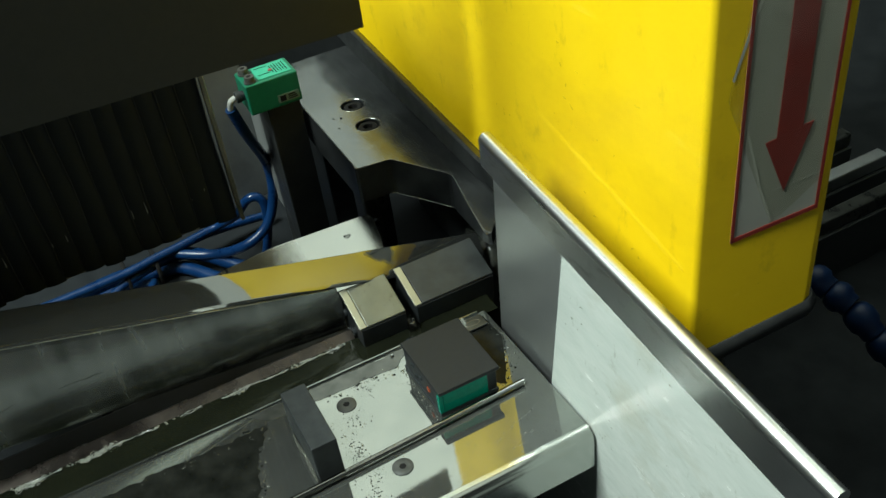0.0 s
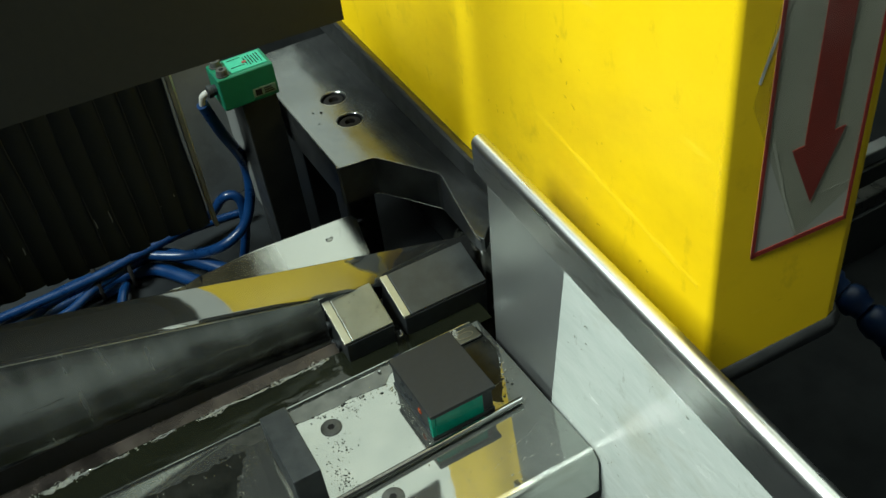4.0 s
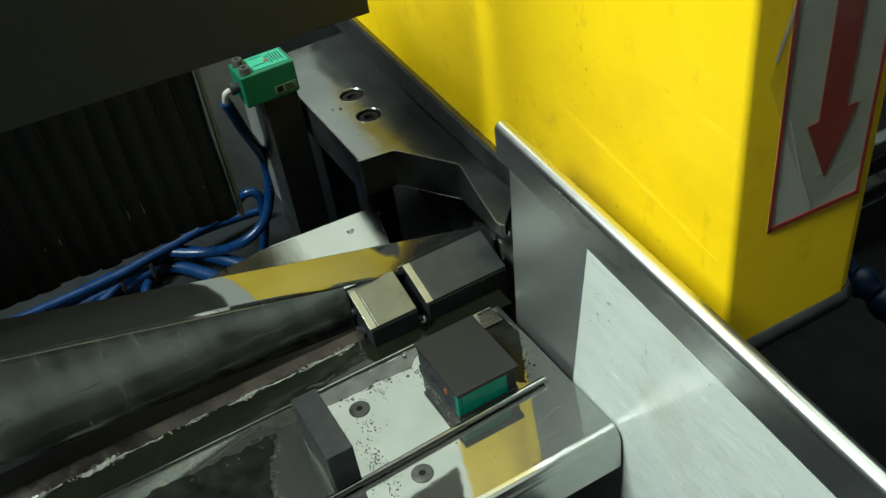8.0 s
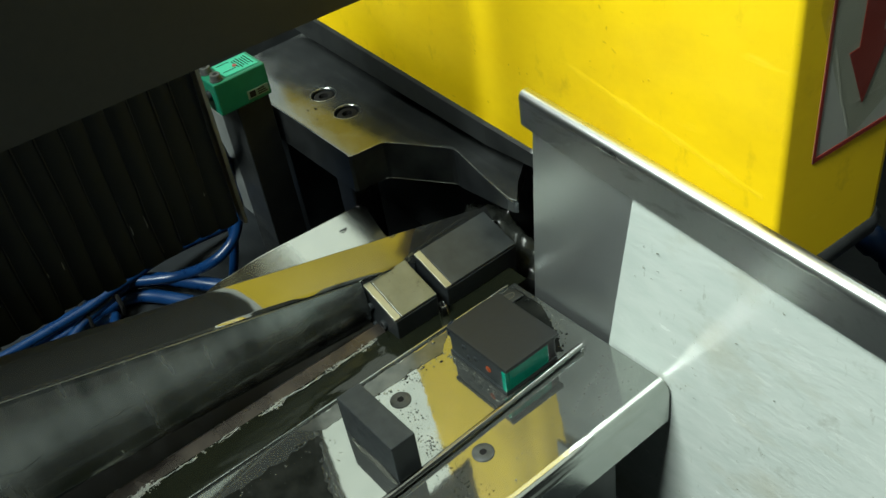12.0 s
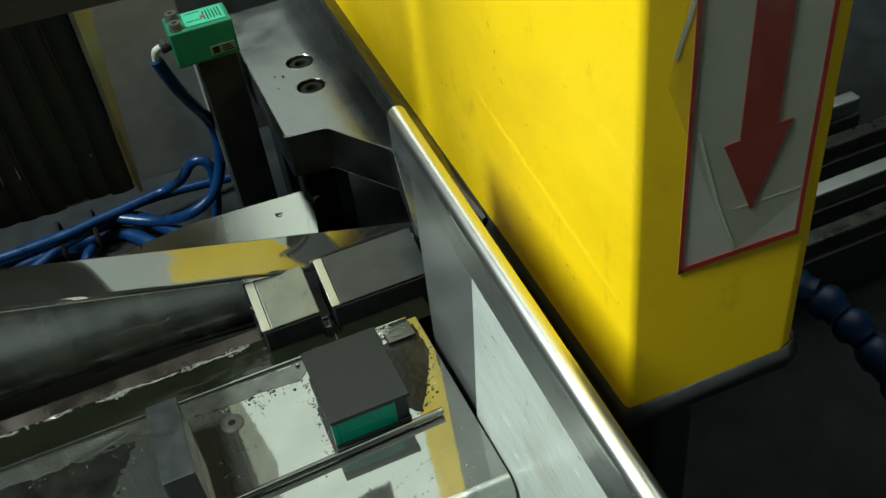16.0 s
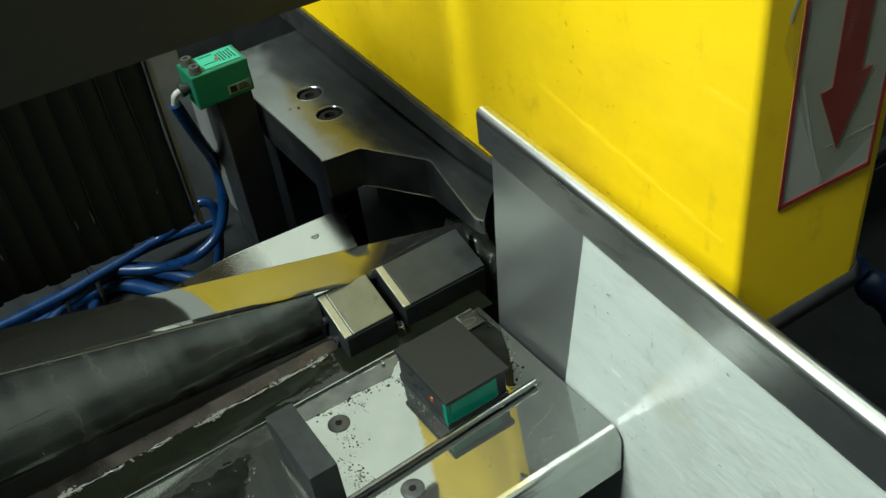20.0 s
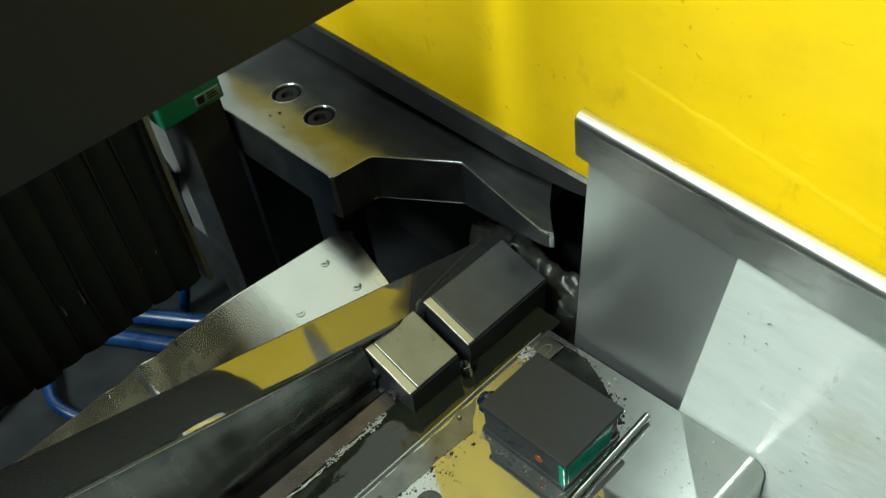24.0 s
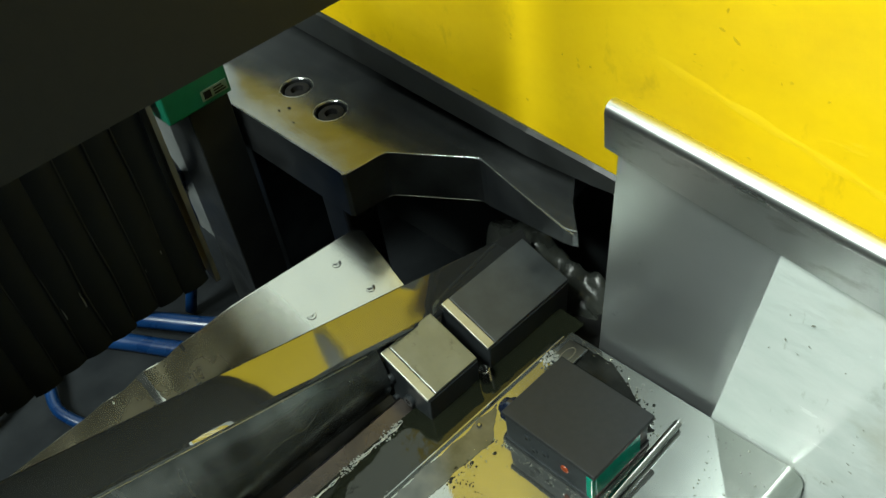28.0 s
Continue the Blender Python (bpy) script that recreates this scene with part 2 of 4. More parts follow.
BEDOIL = mat("dark oily bed", (0.012, 0.0138, 0.0155), (0.020, 0.0225, 0.0245), rough=0.5, rough2=0.7, scale=40, bump=0.3, bump_scale=60, spec=0.04)
# Coolant film colour that also holds dark reflections of the plate.
DARKFILM = mat("coolant film with dark reflection", (0.006, 0.0068, 0.006), (0.018, 0.019, 0.017), rough=0.05, rough2=0.14, scale=70, bump=0.20, bump_scale=260, spec=0.22, stain=(0.050, 0.052, 0.047), stain_at=0.66, stain_scale=160, alpha_mix=0.5)
HEADBLACK = mat("black screw head", (0.010, 0.010, 0.010), (0.018, 0.018, 0.018), rough=0.5, rough2=0.6, scale=200, spec=0.12)
CASTING = mat("wet grey casting", (0.015, 0.017, 0.015), (0.050, 0.054, 0.047), metal=0.1, rough=0.12, rough2=0.42, scale=55, bump=0.9, bump_scale=130, spec=0.45)
BENDSTEEL = mat("satin bent steel", (0.47, 0.49, 0.455), (0.53, 0.55, 0.515), metal=1, rough=0.11, rough2=0.19, scale=50, stretch=(1, 0.2, 1), bump=0.02, bump_scale=300, stain=(0.30, 0.31, 0.28), stain_at=0.64, stain_scale=60, alpha_mix=0.5)
SPECK = mat("grey specks", (0.16, 0.165, 0.13), (0.30, 0.31, 0.26), rough=0.6, scale=200)
LID = mat("matt black cover", (0.0115, 0.0128, 0.0140), (0.0155, 0.0170, 0.0182), rough=0.46, rough2=0.52, scale=300, bump=0.05, bump_scale=900, spec=0.35, stain=(0.024, 0.024, 0.023), stain_at=0.62, stain_scale=40, alpha_mix=0.5)
SCREW = mat("dark screw steel", (0.050, 0.053, 0.051), (0.085, 0.088, 0.084), metal=0.3, rough=0.45, rough2=0.6, scale=200, spec=0.3)
DARKTOP = mat("dark smooth steel", (0.034, 0.038, 0.039), (0.056, 0.062, 0.063), metal=0.15, rough=0.30, rough2=0.48, scale=60, bump=0.03, bump_scale=300, spec=0.3)
DEFLECT = mat("bright rolled sheet", (0.38, 0.395, 0.375), (0.45, 0.465, 0.44), metal=1, rough=0.15, rough2=0.24, scale=40, bump=0.02, bump_scale=120, stain=(0.42, 0.43, 0.40), stain_at=0.62, stain_scale=26, alpha_mix=0.4)
# Brownish colour holds the deflector's tan reflection, fading out along y.
TANREFLECT = mat("brownish painted reflection", (0.13, 0.120, 0.080), (0.19, 0.173, 0.115), metal=0.72, rough=0.20, rough2=0.34, scale=30, bump=0.03, bump_scale=120, stain=(0.10, 0.095, 0.07), stain_at=0.58, stain_scale=40, alpha_mix=0.5)
links, film = TANREFLECT.node_tree.links, TANREFLECT.node_tree.nodes
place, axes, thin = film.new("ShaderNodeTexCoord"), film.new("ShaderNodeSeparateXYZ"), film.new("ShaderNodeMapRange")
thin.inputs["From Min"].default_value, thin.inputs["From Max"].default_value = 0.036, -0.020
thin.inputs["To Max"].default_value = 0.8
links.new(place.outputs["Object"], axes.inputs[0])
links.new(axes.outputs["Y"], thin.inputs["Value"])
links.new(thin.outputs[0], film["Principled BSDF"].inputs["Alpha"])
RAIL = mat("brownish wet rail", (0.036, 0.031, 0.028), (0.085, 0.072, 0.064), metal=0.9, rough=0.2, rough2=0.34, scale=50, bump=0.2, bump_scale=90)
REDLED = mat("red indicator", (0.25, 0.05, 0.04), rough=0.3)
SIDELABEL = mat("faded side label", (0.10, 0.17, 0.13), (0.13, 0.19, 0.15), rough=0.5)
GREYPAINT = mat("grey paint", (0.10, 0.108, 0.106), (0.14, 0.148, 0.145), rough=0.5, rough2=0.6, scale=40, stain=(0.05, 0.05, 0.045), stain_at=0.6, alpha_mix=0.4)
TAN = mat("tarnished steel", (0.16, 0.16, 0.13), (0.24, 0.23, 0.19), metal=0.7, rough=0.3, rough2=0.45, scale=60, stain=(0.03, 0.03, 0.025), stain_at=0.62, alpha_mix=0.7)
TANPAINT = mat("stained beige paint", (0.30, 0.26, 0.18), (0.38, 0.33, 0.23), rough=0.5, rough2=0.6, scale=14, stain=(0.10, 0.085, 0.06), stain_at=0.58, stain_scale=9, alpha_mix=0.5)
DIRT = mat("oily dirt", (0.58, 0.37, 0.006), (0.70, 0.46, 0.008), rough=0.5, scale=200)
# Pale metal colour holds the glints of drips and coolant strands.
DRIPGLINT = mat("drip glint", (0.80, 0.82, 0.80), (0.55, 0.57, 0.55), metal=0.6, rough=0.08, scale=300)
DROP = mat("clear oily drop", (0.75, 0.76, 0.66), (0.85, 0.86, 0.76), rough=0.02, rough2=0.05, scale=300, trans=0.92, ior=1.34)
SCRATCH = mat("scratched paint", (0.83, 0.555, 0.004), (0.86, 0.595, 0.012), rough=0.5, scale=90)
CONCRETE = mat("grey concrete", (0.22, 0.22, 0.215), (0.30, 0.30, 0.29), rough=0.5, rough2=0.7, scale=6)


def clear_film(name):
    m = bpy.data.materials.new(name)
    m.use_nodes = True
    nt = m.node_tree
    nt.nodes.remove(nt.nodes["Principled BSDF"])
    tr, gl, mx = nt.nodes.new("ShaderNodeBsdfTransparent"), nt.nodes.new("ShaderNodeBsdfGlossy"), nt.nodes.new("ShaderNodeMixShader")
    tr.inputs[0].default_value = (0.95, 0.95, 0.92, 1)
    gl.inputs["Roughness"].default_value = 0.22
    mx.inputs[0].default_value = 0.05
    tc, mp, nz, bp = nt.nodes.new("ShaderNodeTexCoord"), nt.nodes.new("ShaderNodeMapping"), nt.nodes.new("ShaderNodeTexNoise"), nt.nodes.new("ShaderNodeBump")
    mp.inputs["Scale"].default_value = (1, 1, 0.35)
    mp.inputs["Rotation"].default_value = (0.5, 0.3, 0)
    nz.inputs["Scale"].default_value, nz.inputs["Detail"].default_value = 55, 3
    bp.inputs["Strength"].default_value, bp.inputs["Distance"].default_value = 0.9, 0.004
    nt.links.new(tc.outputs["Object"], mp.inputs["Vector"])
    nt.links.new(mp.outputs[0], nz.inputs["Vector"])
    nt.links.new(nz.outputs["Fac"], bp.inputs["Height"])
    nt.links.new(bp.outputs[0], gl.inputs["Normal"])
    nt.links.new(tr.outputs[0], mx.inputs[1])
    nt.links.new(gl.outputs[0], mx.inputs[2])
    nt.links.new(mx.outputs[0], nt.nodes["Material Output"].inputs["Surface"])
    return m


CLEAR = clear_film("clear wrinkled film")


# ---- mesh helpers
def part(name, bm, material, parent=None, label=""):
    me = bpy.data.meshes.new(name)
    bmesh.ops.recalc_face_normals(bm, faces=bm.faces)
    bm.to_mesh(me)
    bm.free()
    me.materials.append(material)
    ob = new(name, me)
    if parent:
        ob.parent = parent
    if label:
        tagged(ob, label)
    return ob


def thing(name, label, category, group="", kind=""):
    ob = new(name)
    return tagged(ob, label, category, group, kind)


def smooth(ob, angle=35):
    me = ob.data
    me.polygons.foreach_set("use_smooth", [True] * len(me.polygons))
    me.set_sharp_from_angle(angle=radians(angle))
    return ob


def even(ob, angle=40):
    """Smooth shading that keeps large faces flat."""
    smooth(ob, angle)
    mod = ob.modifiers.new("normals", "WEIGHTED_NORMAL")
    mod.keep_sharp, mod.weight = True, 100
    return ob


def block(x0, x1, y0, y1, z0, z1, bevel=0.0, seg=2):
    bm = bmesh.new()
    bmesh.ops.create_cube(bm, size=1)
    for v in bm.verts:
        v.co = Vector((x0 if v.co.x < 0 else x1, y0 if v.co.y < 0 else y1, z0 if v.co.z < 0 else z1))
    if bevel:
        bmesh.ops.bevel(bm, geom=bm.edges[:], offset=bevel, segments=seg, affect="EDGES", profile=0.5)
    return bm


def hexa(corners, bevel=0.0):
    """A solid from four lower and four upper corners, in the same turn."""
    bm = bmesh.new()
    v = [bm.verts.new(c) for c in corners]
    for f in ((3, 2, 1, 0), (4, 5, 6, 7), (0, 1, 5, 4), (1, 2, 6, 5), (2, 3, 7, 6), (3, 0, 4, 7)):
        bm.faces.new([v[i] for i in f])
    if bevel:
        bmesh.ops.bevel(bm, geom=bm.edges[:], offset=bevel, segments=2, affect="EDGES", profile=0.5)
    return bm


def prism(outline, z0, z1, bevel=0.0):
    """An upright solid over an outline in x, y."""
    bm = bmesh.new()
    lo = [bm.verts.new((x, y, z0)) for x, y in outline]
    hi = [bm.verts.new((x, y, z1)) for x, y in outline]
    n = len(outline)
    bm.faces.new(lo[::-1])
    top = bm.faces.new(hi)
    for i in range(n):
        bm.faces.new((lo[i], lo[(i + 1) % n], hi[(i + 1) % n], hi[i]))
    if bevel:
        bmesh.ops.bevel(bm, geom=list(top.edges), offset=bevel, segments=2, affect="EDGES", profile=0.5)
    return bm


def sweep(section, path_axis, a, b, skew=None):
    """A bar whose section (pairs) runs along an axis from a to b; skew gives the shift of the far end."""
    bm = bmesh.new()
    skew = skew or (0, 0)
    rows = []
    for t, s in ((a, 0), (b, 1)):
        row = []
        for p, q in section:
            p, q = p + s * skew[0], q + s * skew[1]
            row.append(bm.verts.new({"x": (t, p, q), "y": (p, t, q), "z": (p, q, t)}[path_axis]))
        rows.append(row)
    n = len(section)
    bm.faces.new(rows[0])
    bm.faces.new(rows[1][::-1])
    for i in range(n):
        bm.faces.new((rows[0][i], rows[1][i], rows[1][(i + 1) % n], rows[0][(i + 1) % n]))
    return bm


def lathe(profile, m=None, seg=24):
    """A turned body about its z axis from (radius, height) pairs, at the pose m."""
    bm = bmesh.new()
    rings = [[bm.verts.new((r * math.cos(2 * math.pi * i / seg), r * math.sin(2 * math.pi * i / seg), h)) for i in range(seg)] for r, h in profile]
    for lo, hi in zip(rings, rings[1:]):
        for i in range(seg):
            bm.faces.new((lo[i], lo[(i + 1) % seg], hi[(i + 1) % seg], hi[i]))
    bm.faces.new(rings[0][::-1])
    bm.faces.new(rings[-1])
    if m:
        bmesh.ops.transform(bm, matrix=m, verts=bm.verts)
    return bm


def tube(points, radius, seg=12, steps=8):
    """A round hose along a smooth curve through the points; radius may be a list."""
    pts = [Vector(p) for p in points]
    rad = radius if isinstance(radius, (list, tuple)) else [radius] * len(pts)
    line, rr = [], []
    for i in range(len(pts) - 1):
        p0, p1, p2, p3 = pts[max(i - 1, 0)], pts[i], pts[i + 1], pts[min(i + 2, len(pts) - 1)]
        for k in range(steps):
            t = k / steps
            line.append(0.5 * ((2 * p1) + (p2 - p0) * t + (2 * p0 - 5 * p1 + 4 * p2 - p3) * t * t + (3 * p1 - p0 - 3 * p2 + p3) * t ** 3))
            rr.append(rad[i] * (1 - t) + rad[i + 1] * t)
    line.append(pts[-1])
    rr.append(rad[-1])
    bm = bmesh.new()
    rings, side = [], None
    for i, p in enumerate(line):
        d = (line[min(i + 1, len(line) - 1)] - line[max(i - 1, 0)]).normalized()
        side = (side or d.orthogonal())
        side = (side - d * side.dot(d)).normalized()
        up = d.cross(side)
        rings.append([bm.verts.new(p + rr[i] * (math.cos(2 * math.pi * k / seg) * side + math.sin(2 * math.pi * k / seg) * up)) for k in range(seg)])
    for lo, hi in zip(rings, rings[1:]):
        for k in range(seg):
            bm.faces.new((lo[k], lo[(k + 1) % seg], hi[(k + 1) % seg], hi[k]))
    bm.faces.new(rings[0][::-1])
    bm.faces.new(rings[-1])
    return bm



def loft(rows, closed=True, caps=True):
    """A skin over rows of points, row after row."""
    bm = bmesh.new()
    vs = [[bm.verts.new(p) for p in row] for row in rows]
    n = len(rows[0])
    for lo, hi in zip(vs, vs[1:]):
        for i in range(n if closed else n - 1):
            bm.faces.new((lo[i], lo[(i + 1) % n], hi[(i + 1) % n], hi[i]))
    if caps and closed:
        bm.faces.new(vs[0][::-1])
        bm.faces.new(vs[-1])
    return bm


def bore(ob, cutter):
    """Cut a body out of a mesh object."""
    tool = part("cutter", cutter, INK)
    mod = ob.modifiers.new("bore", "BOOLEAN")
    mod.object, mod.solver = tool, "EXACT"
    bpy.context.view_layer.update()
    cut = bpy.data.meshes.new_from_object(ob.evaluated_get(bpy.context.evaluated_depsgraph_get()))
    ob.modifiers.remove(mod)
    ob.data = cut
    middle = sum((v.co for v in tool.data.vertices), Vector()) / len(tool.data.vertices)
    # Walls inside the bore get the darker material, recess shade as colour.
    for f in cut.polygons:
        if math.hypot(f.center.x - middle.x, f.center.y - middle.y) < 0.0099 and f.center.z < middle.z - 0.0012:
            f.material_index = 1
    bpy.data.objects.remove(tool)


def socket_screw(parent, m, r=0.0045, h=0.004, material=None, name="socket_screw"):
    """A cylinder-head screw with a hexagon socket."""
    s = smooth(part(name, lathe([(r, 0), (r, h * 0.85), (r * 0.93, h), (r * 0.55, h)], m, 20), material or BLOCK, parent))
    hexm = m @ pose(0, 0, h * 0.2)
    part("socket", lathe([(r * 0.5, 0), (r * 0.5, h * 0.82)], hexm, 6), INK, s)
    return s


def beads(name, n, place, r0, r1, material, label, category, flat=0.5):
    """Many small domes, joined: froth and drops."""
    bm = bmesh.new()
    for _ in range(n):
        x, y, z = place()
        r = random.uniform(r0, r1) * random.uniform(0.5, 1)
        rings = []
        for a in (0, 0.55, 1.05):
            rings.append([bm.verts.new((x + r * math.cos(a) * math.cos(k * math.pi / 4), y + r * math.cos(a) * math.sin(k * math.pi / 4), z + flat * r * math.sin(a))) for k in range(8)])
        for lo, hi in zip(rings, rings[1:]):
            for k in range(8):
                bm.faces.new((lo[k], lo[(k + 1) % 8], hi[(k + 1) % 8], hi[k]))
        bm.faces.new(rings[-1])
    return tagged(smooth(part(name, bm, material), 80), label, category, kind="stuff")


# ---- setting
def structure(name, bm, material, label):
    return tagged(part(name, bm, material), label, name.split("_")[0], kind="structure")


structure("floor", block(-2.6, 2.6, -2.6, 2.6, -1.0, -0.9), CONCRETE, "grey concrete workshop floor under the machine")
# Unseen ceiling and walls, coloured near black in place of dim light.
structure("ceiling", block(-2.6, 2.6, -2.6, 2.6, 2.4, 2.5), DARKCEILING, "dark workshop ceiling above the machine")
structure("wall_west", block(-2.7, -2.6, -2.6, 2.6, -1.0, 2.5), DARKWALL, "near-black workshop wall behind the machine")
structure("wall_east", block(2.6, 2.7, -2.6, 2.6, -1.0, 2.5), DARKWALL, "near-black workshop wall")
# Added reflector, out of view, that gives the beam its highlight.
structure("wainscot_east", block(2.585, 2.599, -2.6, 2.6, -0.9, 0.48), REFLECTPAINT, "added pale reflector low on the unseen wall")
structure("wall_north", block(-2.7, 2.7, 2.6, 2.7, -1.0, 2.5), DARKWALL, "near-black workshop wall beyond the machine")
structure("wall_south", block(-2.7, 2.7, -2.7, -2.6, -1.0, 2.5), DARKWALL, "near-black workshop wall")

bed = thing("machine_bed", "dark oily cast machine bed under the saw parts", "machine bed")
part("bed_casting", block(-0.60, 0.90, -0.64, 1.20, -0.9, -0.17, 0.01), BEDOIL, bed)
part("rear_ledge", block(-0.49, -0.115, -0.60, 0.60, -0.1705, -0.1330, 0.001), BEDOIL, bed)
part("rear_column", block(-0.60, -0.49, -0.60, 0.60, -0.170, 0.04, 0.004), BLACKOIL, bed)

# Coloured black to paint in the shade between beam and rail.
part("drip_channel", block(-0.115, -0.02, -0.60, 0.16, -0.17, -0.030, 0.002), SLOTSHADE, bed)
part("side_rail", block(0.30, 0.34, 0.10, 0.60, -0.17, -0.06, 0.003), DARK, bed)

rows = []
for i in range(46):
    x = -0.125 + 0.098 * i / 45
    ring = []
    for k in range(40):
        a = 2 * math.pi * k / 40
        c, d = math.cos(a), math.sin(a)
        q = 1 + 0.24 * noise.noise(Vector((x * 45, 1.6 * c, 1.6 * d))) + 0.09 * noise.noise(Vector((x * 120, 3.5 * c, 3.5 * d))) + 0.03 * noise.noise(Vector((x * 330, 9 * c, 9 * d)))
        size = 0.30 + 0.70 * math.sin(math.pi * min(1.0, 0.10 + 0.85 * i / 45)) ** 0.5
        ring.append((x, 0.160 + 0.017 * q * size * c, -0.052 - 0.25 * (x + 0.08) + 0.050 * q * size * d))
    rows.append(ring)
smooth(part("wet_casting", loft(rows), CASTING, bed, "lumpy grey casting wet with coolant"), 60)
part("casting_foot", block(-0.120, -0.035, 0.150, 0.172, -0.172, -0.080, 0.004), BLACKOIL, bed)

panel = thing("ceiling_light", "large flat white light panel above the machine", "lamp")
part("diffuser", block(-2.25, 0.20, -0.14, 1.20, 1.100, 1.106), LAMPGLASS, panel)
part("frame", block(-2.27, 0.22, -0.16, 1.22, 1.107, 1.15), BRUSHED, panel)
for i in range(4):
    x, y = (-2.2, 0.15)[i % 2], (-0.1, 1.1)[i // 2]
    part("hanger", block(x - 0.01, x + 0.01, y - 0.01, y + 0.01, 1.15, 2.4), BRUSHED, panel)

panel = thing("ceiling_light", "small white light panel above the machine", "lamp")
part("diffuser", block(0.30, 0.85, 0.20, 0.80, 1.100, 1.106), LAMPDIM, panel)
part("frame", block(0.28, 0.87, 0.18, 0.82, 1.107, 1.15), BRUSHED, panel)
for y in (0.3, 0.7):
    part("hanger", block(0.75, 0.77, y - 0.01, y + 0.01, 1.15, 2.4), BRUSHED, panel)

# ---- yellow saw head
head = thing("machine_cover", "yellow painted saw head cover with worn edges above a black rim", "machine cover")


def head_ring(off, dz, top=None):
    """The cover's outline at its tilted lower edge, or at a level."""
    pts = [(-0.412, 0.163, 0.0919), (0.1318, 0.163, 0.0615), (0.1346, 0.1638, 0.0618), (0.1358, 0.1664, 0.0630), (0.1515, 0.2260, 0.0840), (0.1505, 0.2310, 0.0860), (0.146, 0.2340, 0.0870), (-0.412, 0.234, 0.1150)]
    mid = Vector((-0.05, 0.198, 0))
    out = []
    for x, y, z in pts:
        d = Vector((x, y, 0)) - mid
        d.x = 1 if d.x > 0.1 else (-1 if d.x < -0.1 else 0)
        d.y = 1 if d.y > 0 else -1
        out.append((x + off * d.x, y + off * d.y, (z + dz) if top is None else top))
    return out


rows = [head_ring(0, 0.0), head_ring(0, 0, 0.153), head_ring(0, 0, 0.168), head_ring(0, 0, 0.50), head_ring(-0.004, 0, 0.504)]
for k, shift in ((1, 0.0), (2, 0.118), (3, 0.150), (4, 0.150)):
    rows[k] = [(x + (shift if x < -0.3 else 0), y, z) for x, y, z in rows[k]]
even(part("cover", loft(rows), YELLOW, head), 70)
rows = [head_ring(-0.006, -0.015), head_ring(-0.001, -0.013), head_ring(0.0025, -0.008), head_ring(0.0030, -0.002), head_ring(0.0012, 0.002)]
smooth(part("rim", loft(rows), FLANGE, head, "black rubber rim"), 60)
rows = [[(x, yf, zb), (x, 0.166, zb), (x, 0.166, zt - 0.0185), (x, yf + 0.002, zt - 0.0006), (x, yf, zt - 0.0022)] for x, yf, zb, zt in ((-0.41, 0.148, 0.0855, 0.1100), (-0.08, 0.148, 0.0722, 0.0902), (-0.04, 0.152, 0.0705, 0.0840), (-0.005, 0.1585, 0.0690, 0.0745))]
part("flange", loft(rows), FLANGE, head, "black rubber flange")
part("neck", block(-0.345, 0.10, 0.204, 0.226, -0.17, 0.075, 0.004), BLACKOIL, head, "dark hidden casting")

# the direction sticker on the end face
EU = Vector((0.0155, 0.0555, 0)).normalized()
EN = Vector((EU.y, -EU.x, 0))
EO = Vector((0.1360, 0.1705, 0))


def on_end(u, z, out):
    p = EO + EU * u + EN * out
    return (p.x, p.y, z)


def end_patch(pts, out, thick=0.0004):
    rows = [[on_end(u, z, out) for u, z in pts], [on_end(u, z, out + thick) for u, z in pts]]
    return loft(rows)


SB, ST = (0.0105, 0.1405), (0.0560, 0.1515)
sticker = thing("direction_sticker", "worn grey sticker with red border and arrow on yellow cover", "sticker")
part("sheet", end_patch([SB, ST, (0.0560, 0.335), (0.0105, 0.335)], 0.0004), STICKER, sticker)
w = 0.0016
part("border", end_patch([SB, ST, (ST[0], ST[1] + w * 1.6), (SB[0], SB[1] + w * 1.6)], 0.0009), RED, sticker, "dark red border strip")
part("border", end_patch([(SB[0], SB[1]), (SB[0] + w, SB[1]), (SB[0] + w, 0.335), (SB[0], 0.335)], 0.0009), RED, sticker, "dark red border strip")
part("border", end_patch([(ST[0] - w, ST[1]), (ST[0], ST[1]), (ST[0], 0.335), (ST[0] - w, 0.335)], 0.0009), RED, sticker, "dark red border strip")
part("arrow", end_patch([(0.0360, 0.167), (0.0468, 0.2050), (0.0416, 0.2035), (0.0420, 0.315), (0.0295, 0.315), (0.0290, 0.1990), (0.0235, 0.1975)], 0.0009), RED, sticker, "dark red arrow pointing down")
part("film", end_patch([(0.0025, 0.2250), (0.0310, 0.1480), (0.0540, 0.1700), (0.0545, 0.335), (0.0200, 0.335)], 0.0016, 0.0001), CLEAR, sticker, "wrinkled clear film over the sticker")
part("tape", end_patch([(0.0310, 0.1495), (0.0320, 0.1500), (0.0240, 0.172), (0.0150, 0.2045), (0.0140, 0.2035), (0.0228, 0.1715)], 0.00092, 0.00006), TAPE, sticker, "wrinkled tape edge with its shine painted pale")
part("tape", end_patch([(0.0300, 0.1680), (0.0560, 0.1740), (0.0560, 0.1746), (0.0300, 0.1688)], 0.00092, 0.00006), TAPE, sticker, "wrinkled tape edge with its shine painted pale")
part("tape", end_patch([(0.0040, 0.2350), (0.0052, 0.2340), (0.0130, 0.2640), (0.0240, 0.2970), (0.0230, 0.2990), (0.0120, 0.2660)], 0.00092, 0.00006), TAPE, sticker, "wrinkled tape edge with its shine painted pale")

rows = []
